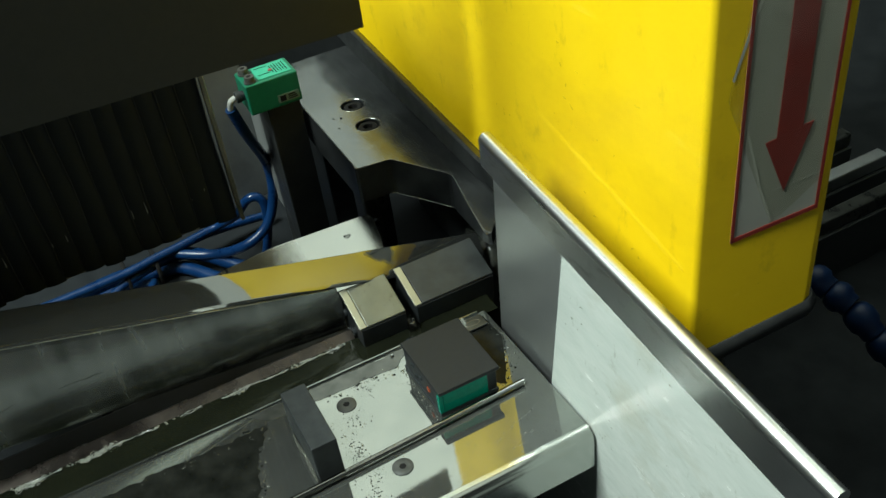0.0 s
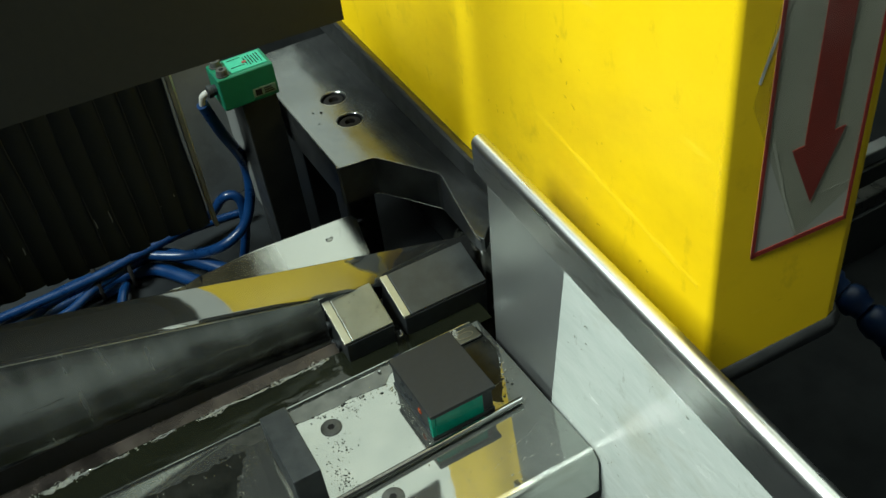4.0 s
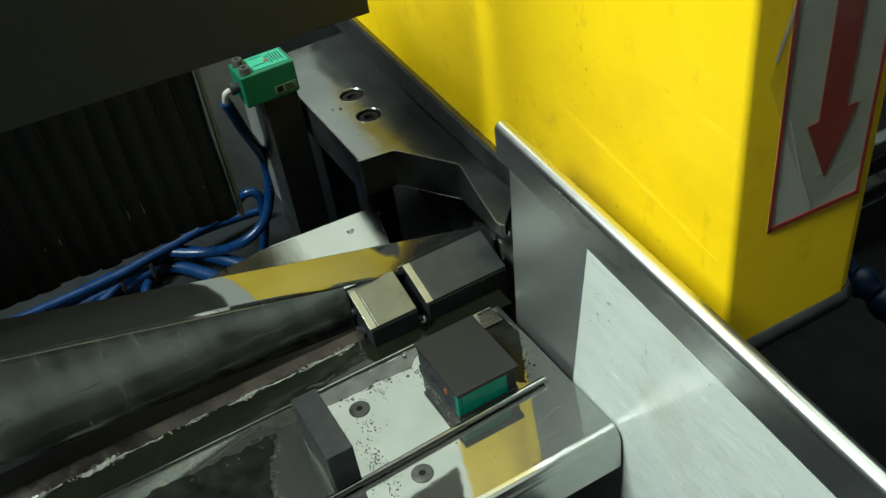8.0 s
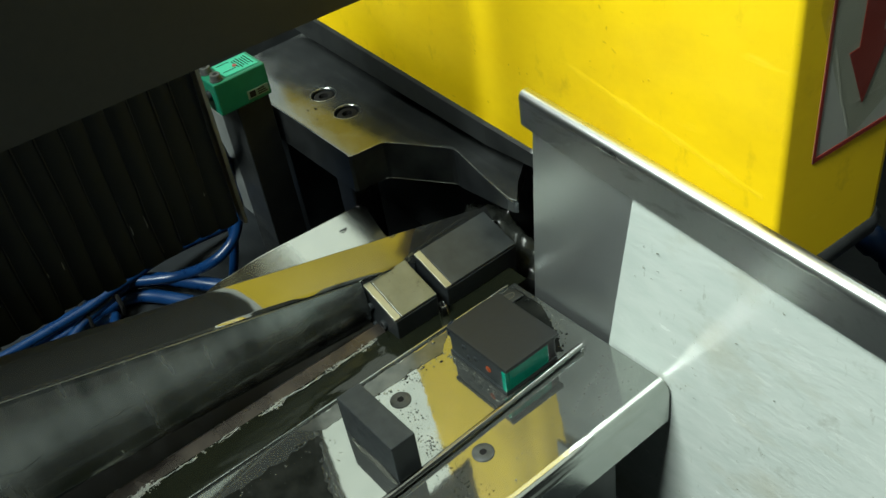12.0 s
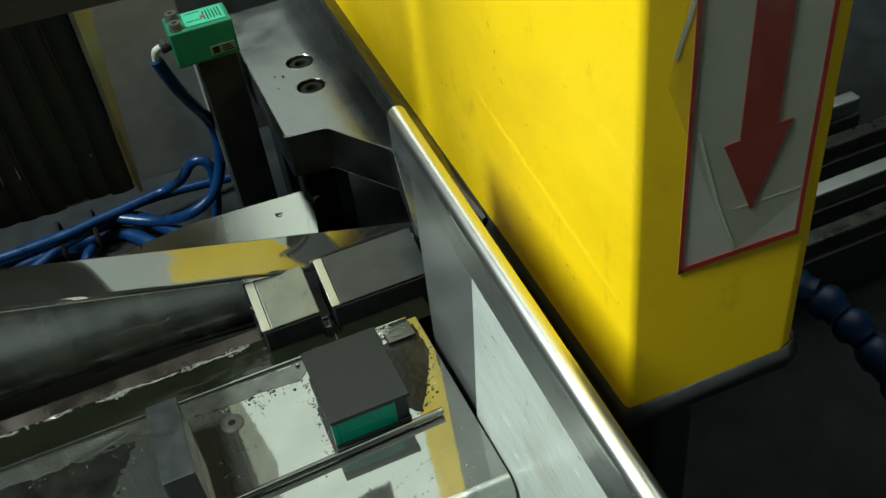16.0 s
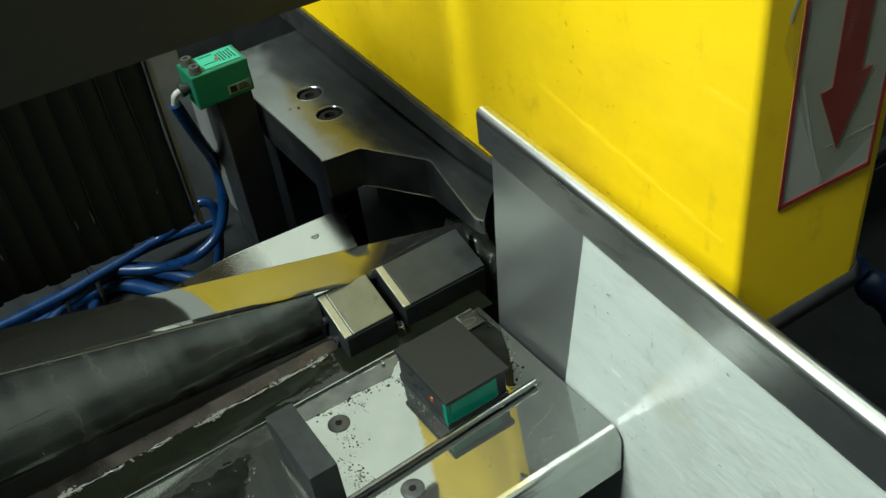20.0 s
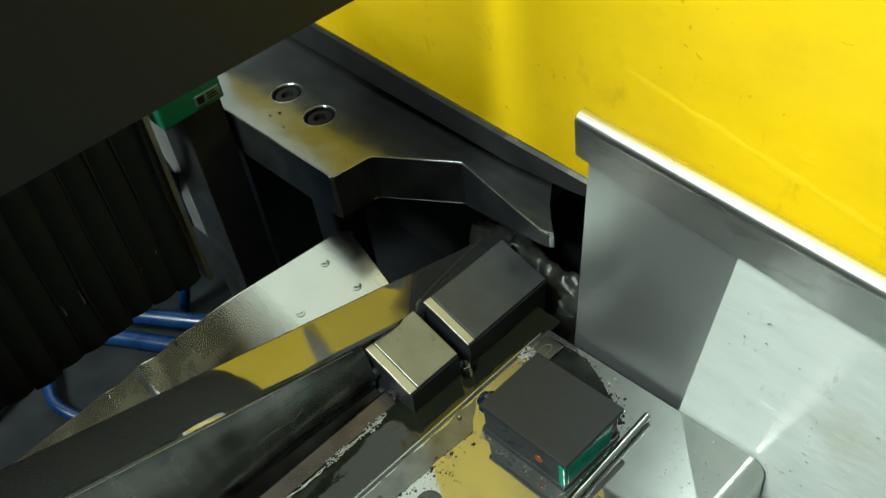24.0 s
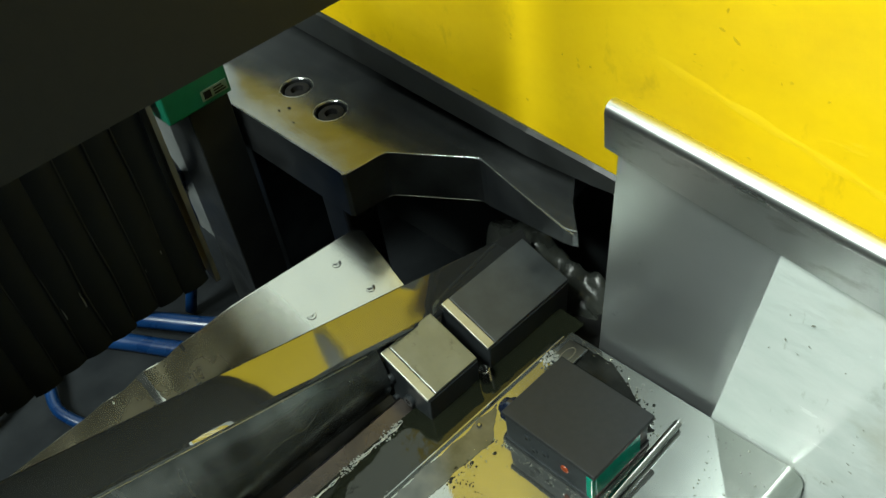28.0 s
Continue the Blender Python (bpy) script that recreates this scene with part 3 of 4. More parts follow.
for k in range(25):
    x = -0.012 + 0.138 * k / 24
    z, wd = 0.1500 - 0.204 * (x + 0.012) + 0.0004 * math.sin(k * 1.7), 0.0008 + 0.0008 * abs(math.sin(k * 0.55))
    rows.append([(x, 0.16299, z - wd * 1.6), (x, 0.16290, z - wd * 0.3), (x, 0.16290, z + wd * 0.3), (x, 0.16299, z + wd * 1.6), (x, 0.1634, z)])
smooth(part("scratch", loft(rows), SCRATCH, head, "faint pale scratch in the paint"), 80)


def flecks(name, n, place, r0, r1, normal, material, label, category):
    """Many thin ragged flakes lying on a wall, joined."""
    bm = bmesh.new()
    u = Vector(normal).orthogonal().normalized()
    v = Vector(normal).cross(u)
    for _ in range(n):
        p, r, a0, st = Vector(place()), random.uniform(r0, r1), random.uniform(0, 6.3), random.uniform(1, 3.5)
        ring = []
        for k in range(7):
            q = r * random.uniform(0.4, 1)
            a = k * 2 * math.pi / 7
            x, y = q * math.cos(a) * st, q * math.sin(a)
            ring.append(p + u * (x * math.cos(a0) - y * math.sin(a0)) + v * (x * math.sin(a0) + y * math.cos(a0)))
        lo = [bm.verts.new(q) for q in ring]
        hi = [bm.verts.new(q + Vector(normal) * 0.00015) for q in ring]
        bm.faces.new(hi)
        for k in range(7):
            bm.faces.new((lo[k], lo[(k + 1) % 7], hi[(k + 1) % 7], hi[k]))
    return tagged(part(name, bm, material), label, category, kind="stuff")


def on_front():
    while True:
        x, z = random.uniform(-0.10, 0.13), random.uniform(0.09, 0.30)
        if noise.noise(Vector((x * 26, z * 40, 3))) > 0.22 + max(0.0, z - 0.15) * 2:
            return (x, 0.1629, z)


def on_white():
    while True:
        x, z = random.uniform(0.07, 0.27), random.uniform(-0.10, 0.11)
        if noise.noise(Vector((x * 30, z * 30, 9))) > 0.12:
            return (x, 0.1190, z)


flecks("dirt", 26, on_front, 0.0003, 0.0011, (0, -1, 0), DIRT, "small dirty scuffs on the yellow cover", "dirt")

# ---- steel splash guard
guard = thing("splash_guard", "stainless sheet guard with a rolled top edge and white face", "guard")
part("sheet", hexa([(-0.030, 0.1265, -0.17), (0.275, 0.1205, -0.17), (0.275, 0.1230, -0.17), (-0.030, 0.1290, -0.17),
                    (0.0015, 0.1215, 0.151), (0.275, 0.1205, 0.128), (0.275, 0.1230, 0.128), (0.0015, 0.1240, 0.151)]), SHEET, guard)
# White area with a slanted left edge, laid over the sheet.
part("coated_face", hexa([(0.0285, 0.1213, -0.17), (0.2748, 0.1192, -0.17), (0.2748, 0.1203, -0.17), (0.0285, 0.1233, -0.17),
                          (0.0790, 0.1197, 0.131), (0.2748, 0.1192, 0.110), (0.2748, 0.1203, 0.110), (0.0790, 0.1206, 0.131)]), WHITE, guard, "dirty white sheet with a slanted edge")
rows, bead = [], []
for x, zb in ((-0.003, 0.1358), (0.04, 0.1299), (0.10, 0.1230), (0.17, 0.1159), (0.275, 0.1050)):
    zt = 0.1584 - 0.0865 * (x + 0.003)
    rows.append([(x, 0.1192, zb + 0.001), (x, 0.1168, zb), (x, 0.1158, zb + 0.001), (x, 0.1159, zt - 0.0047), (x, 0.1192, zt - 0.0047)])
    bead.append([(x, 0.1204 + 0.0047 * math.cos(math.pi * (1.06 - k / 12)), zt - 0.0047 + 0.0047 * math.sin(math.pi * (1.06 - k / 12))) for k in range(18)])
even(part("hem_flange", loft(rows), HEM, guard, "flat folded steel edge"), 40)
smooth(part("rolled_edge", loft(bead), ROLLED, guard, "bright rolled steel edge"), 60)
flecks("dirt", 60, on_white, 0.00012, 0.00045, (0, -1, 0), SPECK, "dark specks of dirt on the white sheet", "dirt")

# ---- sensor plate
plate = thing("sensor_plate", "mirror bright wet steel plate with a bent front edge", "plate")
flat = [(-0.0280, -0.0030), (-0.0280, 0.0), (0.0985, 0.0), (0.0985, -0.003)]
even(part("flat_sheet", sweep(flat, "y", -0.35, 0.1185), MIRROR, plate), 40)
sec = [(0.0986, -0.003), (0.0986, 0.0)] + [(0.0986 + 0.0084 * math.sin(a * 0.1963), -0.0084 * (1 - math.cos(a * 0.1963))) for a in range(1, 9)] + [(0.1070, -0.032), (0.1050, -0.032), (0.1050, -0.009)]
smooth(part("bent_edge", sweep(sec, "y", -0.35, 0.1185), BENDSTEEL, plate, "satin bent front edge"), 40)
part("edge_lip", block(-0.0292, -0.0281, -0.35, 0.113, -0.006, 0.0018, 0.0003), BAND, plate, "thin bright edge lip")
part("bracket", block(0.060, 0.100, 0.030, 0.080, -0.17, -0.004, 0.001), BLACKOIL, plate, "dark bracket under the plate")
for x, y in ((0.0, 0.0), (0.0664, 0.0091)):
    s = smooth(part("countersunk_screw", lathe([(0.0064, -0.002), (0.0066, 0.0004), (0.0062, 0.0008), (0.0026, 0.0008)], pose(x, y, 0), 28), SCREW, plate, "dark countersunk socket screw"), 50)
    part("socket", lathe([(0.0023, 0.0005), (0.0023, 0.0009)], pose(x, y, 0, 0, 0, 12), 6), INK, s)

# ---- covered sensor
sensor = thing("covered_sensor", "optical sensor with green window under a flat black cover", "sensor")
part("cover", block(-0.0085, 0.0468, 0.0462, 0.0892, 0.0207, 0.0236, 0.0005), LID, sensor, "flat black cover plate")
part("housing", block(-0.0075, 0.0440, 0.0472, 0.0882, 0.0032, 0.0206, 0.0008), BLOCK, sensor)
part("window", block(0.0441, 0.0453, 0.0495, 0.0810, 0.0036, 0.0192, 0.0004), LENS, sensor, "green plastic window")
part("window_edge", block(0.0418, 0.0452, 0.0466, 0.0493, 0.0036, 0.0192, 0.0003), LENS, sensor)
part("foot", block(-0.0085, 0.0448, 0.0466, 0.0886, 0.0002, 0.0030, 0.0004), BLOCK, sensor)
smooth(part("indicator", lathe([(0.0023, 0), (0.0021, 0.0004), (0.0009, 0.0007)], pose(0.0290, 0.0471, 0.0118, 90), 16), LED, sensor, "glowing orange indicator"))
smooth(part("cable_gland", lathe([(0.0058, 0), (0.0062, 0.0015), (0.0062, 0.0055), (0.0048, 0.0065), (0.0040, 0.0090)], pose(-0.0076, 0.0555, 0.0125, 0, -90, 0), 22), GLAND, sensor, "glossy dark blue cable gland"), 40)
for x, z in ((0.0065, 0.0150), (0.0105, 0.0085), (0.0175, 0.0120)):
    socket_screw(sensor, pose(x, 0.0472, z, 90), 0.0020, 0.0008)
smooth(part("nut", lathe([(0.0012, 0), (0.0013, 0.0006), (0.0008, 0.0012)], pose(-0.0235, 0.0440, 0.0006), 10), BAND, sensor, "small bright wet nut"), 30)
tab = part("tab", block(-0.0240, -0.0125, 0.0965, 0.1130, 0.0012, 0.0026, 0.0003), DARKSTEEL, sensor, "dark steel mounting tab")
oval = [(-0.0183 + 0.0026 * math.cos(a * 0.3142), 0.1040 + 0.0055 * math.sin(a * 0.3142), 0.0027) for a in range(21)]
smooth(part("slot_rim", tube(oval, 0.0003, 6, 2), TAN, tab, "worn rim of the slot"), 80)

# ---- stop block and rod
stop = thing("stop_block", "black rectangular steel stop block on the plate", "block")
part("body", block(-0.0045, 0.0495, -0.0378, -0.0215, 0.0003, 0.0300, 0.0006), BLOCK, stop)

pts = [(0.004 + 0.0056 * k, -0.0386 - 0.0004 * math.sin(k * 1.1), 0.0006) for k in range(9)]
smooth(part("wet_foot", tube(pts, [0.0004, 0.0008, 0.0013, 0.0012, 0.0015, 0.0018, 0.0016, 0.0011, 0.0005], 10, 3), DROP, stop, "clear coolant gathered along the foot"), 80)

rod = tagged(smooth(part("rod", tube([(0.0600, -0.26, 0.0032), (0.0545, -0.05, 0.0032), (0.0492, 0.1045, 0.0032)], 0.0020, 14), DARKROD)), "thin bright steel rod lying on the plate", "rod")

# ---- guide blocks
def guide(name, y0, y1, top, label, bolts):
    g = thing(name, label, "guide block", "guide blocks")
    zl, zr, xl, xr = 0.0232, 0.0122, -0.0777, -0.0452
    dx, dz = -0.010, -0.036

    def slab(ya, yb, t0, t1, bevel, ox=0.0):
        c = []
        for t in (t0, t1):
            for x, y in ((xl, ya), (xr, ya), (xr, yb), (xl, yb)):
                z = zl + (zr - zl) * (x - xl) / (xr - xl)
                c.append((x + t * 0.32 + ox, y, z + t * 0.94))
        return hexa(c, bevel)

    part("body", hexa([(xl + dx, y0 + 0.001, zl + dz), (xr + dx * 0.3, y0 + 0.001, zr + dz), (xr + dx * 0.3, y1, zr + dz), (xl + dx, y1, zl + dz),
                       (xl, y0 + 0.001, zl - 0.0023), (xr, y0 + 0.001, zr - 0.0023), (xr, y1, zr - 0.0023), (xl, y1, zl - 0.0023)], 0.0006), BLOCK, g)
    part("wear_strip", slab(y0, y0 + 0.0052, -0.0022, 0.0, 0.0003), GROUND, g, "bright ground strip")
    part("top_plate", slab(y0 + 0.0056, y1, -0.0022, -0.0002, 0.0006), top, g)
    for x, z, r in bolts:
        socket_screw(g, pose(x, y0 + 0.001, z, 90), r, 0.0022)
    return g


guide("guide_block", 0.032, 0.067, TOPSTEEL, "small guide block with a ground steel top", ((-0.074, 0.006, 0.0028), (-0.0615, -0.002, 0.0034), (-0.073, -0.010, 0.0024), (-0.052, -0.014, 0.0022)))
guide("guide_block", 0.0745, 0.137, DARKTOP, "long guide block with a dark steel top and bright end", ())
spring = [(-0.0425 + 0.0026 * math.cos(a * 0.7) - a * 0.00001, 0.069 + 0.0026 * math.sin(a * 0.7), -0.020 + a * 0.00015) for a in range(150)]
tagged(smooth(part("coil_spring", tube(spring, 0.00042, 6, 1), DARKROD)), "small steel coil spring beside the guide block", "spring")

# ---- band and beam
SX, SZ = 0.0207, -0.2634
LOW, UP = (-0.0785, 0.0352), (-0.0950, 0.0518)


def band_point(y, p, lift=0.0):
    return Vector((p[0] + SX * y + lift * 0.70, y, p[1] + SZ * y + lift * 0.70))


band = thing("saw_band", "long polished steel band reflecting the yellow cover", "band")
rows = []
for i in range(49):
    y = -0.20 + i * (0.348 / 48)
    wob = 0.00010 * math.sin(y * 31) + 0.00025 * math.sin(y * 13 + 1)
    ring = []
    g = min(1.0, max(0.0, (-0.036 - y) / 0.035))
    g = g * g * (3 - 2 * g)
    h, e = min(1.0, max(0.0, (y - 0.052) / 0.030)), min(1.0, max(0.0, (y + 0.046) / 0.040))
    twist = 0.34 * h * h * (3 - 2 * h) - 0.105 * e * e * (3 - 2 * e)
    for f, t in ((0, 0), (0.03, 0.0010), (0.10, 0.0014), (0.13, 0.0014), (0.45, 0.0014), (0.8, 0.0014), (0.98, 0.0012), (1, 0), (0.97, -0.0012), (0.03, -0.0012)):
        p = band_point(y, LOW).lerp(band_point(y, UP), 0.5)
        u = (f - 0.5) * (UP[0] - LOW[0]), (f - 0.5) * (UP[1] - LOW[1])
        p += Vector((u[0] * math.cos(twist) + u[1] * math.sin(twist), 0, u[1] * math.cos(twist) - u[0] * math.sin(twist)))
        scoop = -0.0020 * f * (1 - f) * e * (1 - h) if t > 0 else 0.0
        dip = scoop - 0.0026 * g * (f / 0.10 if f < 0.10 else (1 - f) / 0.90) if t >= 0 else -0.0030 * g
        ring.append((p.x + (t + wob + dip) * 0.64, p.y, p.z + (t + wob + dip) * 0.745))
    rows.append(ring)
even(part("strip", loft(rows), BAND, band), 40)
part("end_clamp", hexa([tuple(band_point(y, p, t)) for t in (-0.012, 0.003) for y, p in ((-0.215, LOW), (-0.19, LOW), (-0.19, UP), (-0.215, UP))], 0.001), GROUND, band, "ground steel end clamp")

beam = thing("support_beam", "dark wet steel beam beneath the polished band", "beam")
rows = []
for i in range(33):
    y = -0.24 + i * (0.271 / 32)
    a, b = band_point(y, LOW, -0.0016), Vector((-0.0702 - 0.069 * (y + 0.1), y, 0.006 - 0.16 * (y + 0.1)))
    ring = []
    for f, bulge in ((0, 0), (0.12, 0.002), (0.3, 0.0042), (0.5, 0.0052), (0.7, 0.0045), (0.88, 0.0022), (1, -0.0015)):
        p = a.lerp(b, f)
        ring.append((p.x + bulge + 0.00005 * math.sin(y * 90 + f * 9), y, p.z))
    ring += [(b.x - 0.02, y, b.z - 0.004), (a.x - 0.022, y, a.z - 0.006)]
    rows.append(ring)
smooth(part("side", loft(rows), BEAM, beam), 40)

def on_beam(y, f):
    a, b = band_point(y, LOW, -0.0016), Vector((-0.0702 - 0.069 * (y + 0.1), y, 0.006 - 0.16 * (y + 0.1)))
    p = a.lerp(b, f)
    return (p.x + 0.0052 * math.sin(math.pi * f) ** 0.8 - 0.0003, y, p.z)


for y0, y1, f0, f1 in ((-0.235, -0.130, 0.62, 0.44), (-0.090, -0.012, 0.60, 0.36)):
    pts = []
    for k in range(22):
        q = k / 21
        y = y0 + (y1 - y0) * q
        pts.append(on_beam(y, f0 + (f1 - f0) * q + 0.09 * noise.noise(Vector((y * 70, 6, 3)))))
    smooth(part("coolant_line", tube(pts, [0.0001] + [0.0002 + 0.0004 * abs(noise.noise(Vector((k * 0.7, 2, 9)))) for k in range(20)] + [0.0001], 6, 3), FILM, beam, "wavy line of coolant running down"), 80)
lip = [tuple(band_point(-0.20 + 0.014 * k, LOW) + Vector((0.0006, 0, -0.0003))) for k in range(17)]
smooth(part("lower_edge", tube(lip, 0.00035, 6, 2), GROUND, band, "bright lower edge"), 80)

rail = thing("channel_rail", "brownish wet steel rail along the coolant channel", "rail")
rows = [[(-0.0705, y, -0.0140), (-0.0690, y, -0.0052), (-0.0672, y, -0.0040), (-0.0590, y, -0.0066), (-0.0585, y, -0.0300), (-0.0705, y, -0.0300)] for y in (-0.60, -0.1, 0.031)]
even(part("bar", loft(rows), RAIL, rail), 50)
part("foot", block(-0.0702, -0.0588, -0.60, 0.031, -0.0305, -0.0298), BLACKOIL, rail)
for y in (-0.44, -0.27):
    part("bar_joint", block(-0.0704, -0.0589, y, y + 0.0004, -0.0300, -0.0040), INK, rail)
bm = bmesh.new()
NX, NY = 10, 90
grid = [[bm.verts.new((-0.0590 + 0.0300 * i / NX, -0.60 + 0.73 * j / NY, -0.0064 + 0.0006 * noise.noise(Vector((i * 0.9, j * 0.8, 0))))) for i in range(NX + 1)] for j in range(NY + 1)]
for j in range(NY):
    for i in range(NX):
        bm.faces.new((grid[j][i], grid[j][i + 1], grid[j + 1][i + 1], grid[j + 1][i]))
tagged(smooth(part("coolant", bm, WATER), 180), "dark olive coolant standing in the channel", "coolant", kind="stuff")

# ---- deflector sheet
bp = thing("deflector_plate", "thin bright deflector sheet with punched dents", "plate")
def deflector_point(y, f):
    """A place on the sheet, from its rear edge (f = 0) to the edge under the band (f = 1)."""
    k, q = 0.1 - y, 0.012 - y
    fold = 0.5 * (q + math.sqrt(q * q + 0.00006))
    wave = 0.0014 * math.sin((y + 0.055) * 230) * math.exp(-((y + 0.050) / 0.030) ** 2)
    return Vector((-0.179 - 0.19 * k + 0.062 * f, y - 0.0125 * f, 0.0005 - 0.095 * k - 0.0135 * f - 0.15 * fold + wave))


rows = []
for i in range(81):
    y = -0.24 + 0.3335 * i / 80
    top = [deflector_point(y, f) for f in (0, 0.02, 0.25, 0.5, 0.75, 1)]
    rows.append([tuple(p) for p in top] + [tuple(p - Vector((0, 0, 0.0012))) for p in top[::-1]])
smooth(part("sheet", loft(rows), DEFLECT, bp), 40)
# Thin layer that carries the painted tan reflection over the sheet.
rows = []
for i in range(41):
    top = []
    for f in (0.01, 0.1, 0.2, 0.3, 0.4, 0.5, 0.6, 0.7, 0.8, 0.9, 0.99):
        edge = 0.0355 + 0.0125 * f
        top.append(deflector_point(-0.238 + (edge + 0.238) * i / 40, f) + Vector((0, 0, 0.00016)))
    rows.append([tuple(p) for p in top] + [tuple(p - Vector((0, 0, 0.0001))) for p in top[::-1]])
smooth(part("dried_film", loft(rows), TANREFLECT, bp, "brownish reflection painted as a thin layer"), 40)
tip = [deflector_point(0.0936, 0.0), deflector_point(0.0962, 0.02), deflector_point(0.0982, 0.06), deflector_point(0.0990, 0.12), deflector_point(0.0990, 1), deflector_point(0.0936, 1)]
part("sheet_end", loft([[tuple(p - Vector((0, 0, 0.0012))) for p in tip], [tuple(p) for p in tip]]), DEFLECT, bp)
for x, y in ((-0.1708, 0.0722), (-0.1450, 0.0746), (-0.1570, 0.0395)):
    p = deflector_point(y, 0.0)
    p = deflector_point(y + 0.0125 * (x - p.x) / 0.062, (x - p.x) / 0.062)
    smooth(part("dent", lathe([(0.0030, 0.00001), (0.0024, 0.00014), (0.0017, 0.00018), (0.0009, 0.00006), (0.0003, 0.00004)], Matrix.Translation(p) @ pose(0, 0, 0, 5.4, 0, 0), 18), DEFLECT, bp), 80)
for y in (-0.15, 0.02):
    p = deflector_point(y, 0.5)
    part("stay", block(p.x - 0.008, p.x + 0.008, y - 0.004, y + 0.004, -0.1335, p.z - 0.0016), BLACKOIL, bp, "dark stay under the sheet")
# ---- clamping arm
arm = thing("clamp_arm", "thick dark steel arm plate with two socket screws", "arm")
ZA = 0.0562
inner = [(-0.36, 0.0885), (-0.1665, 0.0885), (-0.1640, 0.0900), (-0.1615, 0.1130), (-0.1605, 0.1155), (-0.1585, 0.1172), (-0.1170, 0.1432), (-0.1135, 0.1445), (-0.1090, 0.1440), (-0.0420, 0.1310), (-0.0370, 0.1320)]
outer = [(-0.0345, 0.1335), (-0.0500, 0.1480), (-0.0640, 0.1650), (-0.0740, 0.2010), (-0.36, 0.2010)]
bm = prism(inner + outer, 0.024, ZA, 0.0010)
for v in bm.verts:
    if v.co.z < 0.03 and v.co.x > -0.1:
        v.co.z = 0.024 + 0.022 * min(1.0, (v.co.x + 0.1) / 0.055)
plate_ob = part("plate", bm, ARM, arm)
# Side and under faces are darker than the top.
plate_ob.data.materials.append(DARKSTEEL)
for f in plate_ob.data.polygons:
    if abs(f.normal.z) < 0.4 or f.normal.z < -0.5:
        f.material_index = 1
for x, y in ((-0.2540, 0.1250), (-0.2170, 0.1225)):
    bore(plate_ob, lathe([(0.0096, -0.0080), (0.0096, -0.0006), (0.0104, 0.0002), (0.0104, 0.01)], pose(x, y, ZA), 40))
    s = smooth(part("socket_screw", lathe([(0.0080, -0.0079), (0.0080, -0.0022), (0.0074, -0.0016), (0.0042, -0.0016), (0.0040, -0.0020), (0.0036, -0.0050)], pose(x, y, ZA), 32), HEADBLACK, arm, "dark socket screw sunk in a counterbore"), 40)
    ring = [(0.0104 * math.cos(a * 0.2618) + x, 0.0104 * math.sin(a * 0.2618) + y, ZA - 0.0001) for a in range(25)]
    smooth(part("chamfer", tube(ring, 0.00024, 6, 2), GROUND, s), 80)
for x, y, r in ((-0.2400, 0.1085, 0.0016), (-0.2430, 0.1030, 0.0011), (-0.2260, 0.1010, 0.0009)):
    part("pit", lathe([(r, 0.0001), (r * 0.9, 0.0003)], pose(x, y, ZA) @ Matrix.Diagonal((1.0, 0.6, 1, 1)), 9), INK, arm, "small dark pit")
part("leg", block(-0.209, -0.186, 0.096, 0.120, -0.1332, 0.0239, 0.002), DARKSTEEL, arm, "dark steel leg")
part("leg", block(-0.330, -0.290, 0.100, 0.150, -0.1332, 0.0239, 0.002), DARKSTEEL, arm, "dark steel leg")
for y, z in ((0.100, 0.012), (0.111, 0.004), (0.103, -0.015)):
    socket_screw(arm, pose(-0.186, y, z, 90, 0, 90), 0.0034, 0.003)

edge = [(x, y + 0.0003, ZA - 0.0004) for x, y in inner[1:]]
smooth(part("worn_edge", tube(edge, 0.00055, 6, 2), BAND, arm, "bright worn edge"), 80)
edge = [(x, y + 0.0002, 0.0242) for x, y in inner[3:8]]
smooth(part("lower_edge", tube(edge, 0.00045, 6, 2), GROUND, arm, "worn lower edge"), 80)

# ---- green sensor and its mount
gs = thing("green_sensor", "green plastic proximity sensor with printed label and two screws", "sensor")
GX0, GX1, GY0, GY1, GZ0, GZ1 = -0.2915, -0.2620, 0.0425, 0.0868, 0.0725, 0.0990
part("body", block(GX0, GX1, GY0, GY1, GZ0, GZ1, 0.0012, 3), GREEN, gs)
lab = part("label", block(GX0 + 0.003, GX1 - 0.004, GY0 + 0.013, GY1 - 0.003, GZ1 + 0.0001, GZ1 + 0.0005), GREENLABEL, gs, "pale green printed label")
for i in range(6):
    y = GY1 - 0.006 - 0.0022 * i
    part("print_bar", block(GX0 + 0.006 + 0.001 * (i % 3), GX1 - 0.007 - 0.002 * (i % 2), y, y + 0.0007, GZ1 + 0.0006, GZ1 + 0.0008), INK, lab)
for x in (GX0 + 0.006, GX1 - 0.011):
    part("print_bar", block(x, x + 0.0006, GY0 + 0.015, GY0 + 0.026, GZ1 + 0.0006, GZ1 + 0.0008), INK, lab)
smooth(part("indicator", lathe([(0.0019, 0.0005), (0.0017, 0.0011), (0.0008, 0.0013)], pose(GX0 + 0.015, GY0 + 0.0265, GZ1), 16), REDLED, gs, "unlit red indicator"))
tag = part("side_label", block(GX1 + 0.0001, GX1 + 0.0004, GY1 - 0.020, GY1 - 0.002, GZ0 + 0.0035, GZ0 + 0.0105), SIDELABEL, gs, "faded grey side label")
part("code_square", block(GX1 + 0.0005, GX1 + 0.0007, GY1 - 0.0185, GY1 - 0.0135, GZ0 + 0.0045, GZ0 + 0.0095), INK, tag)
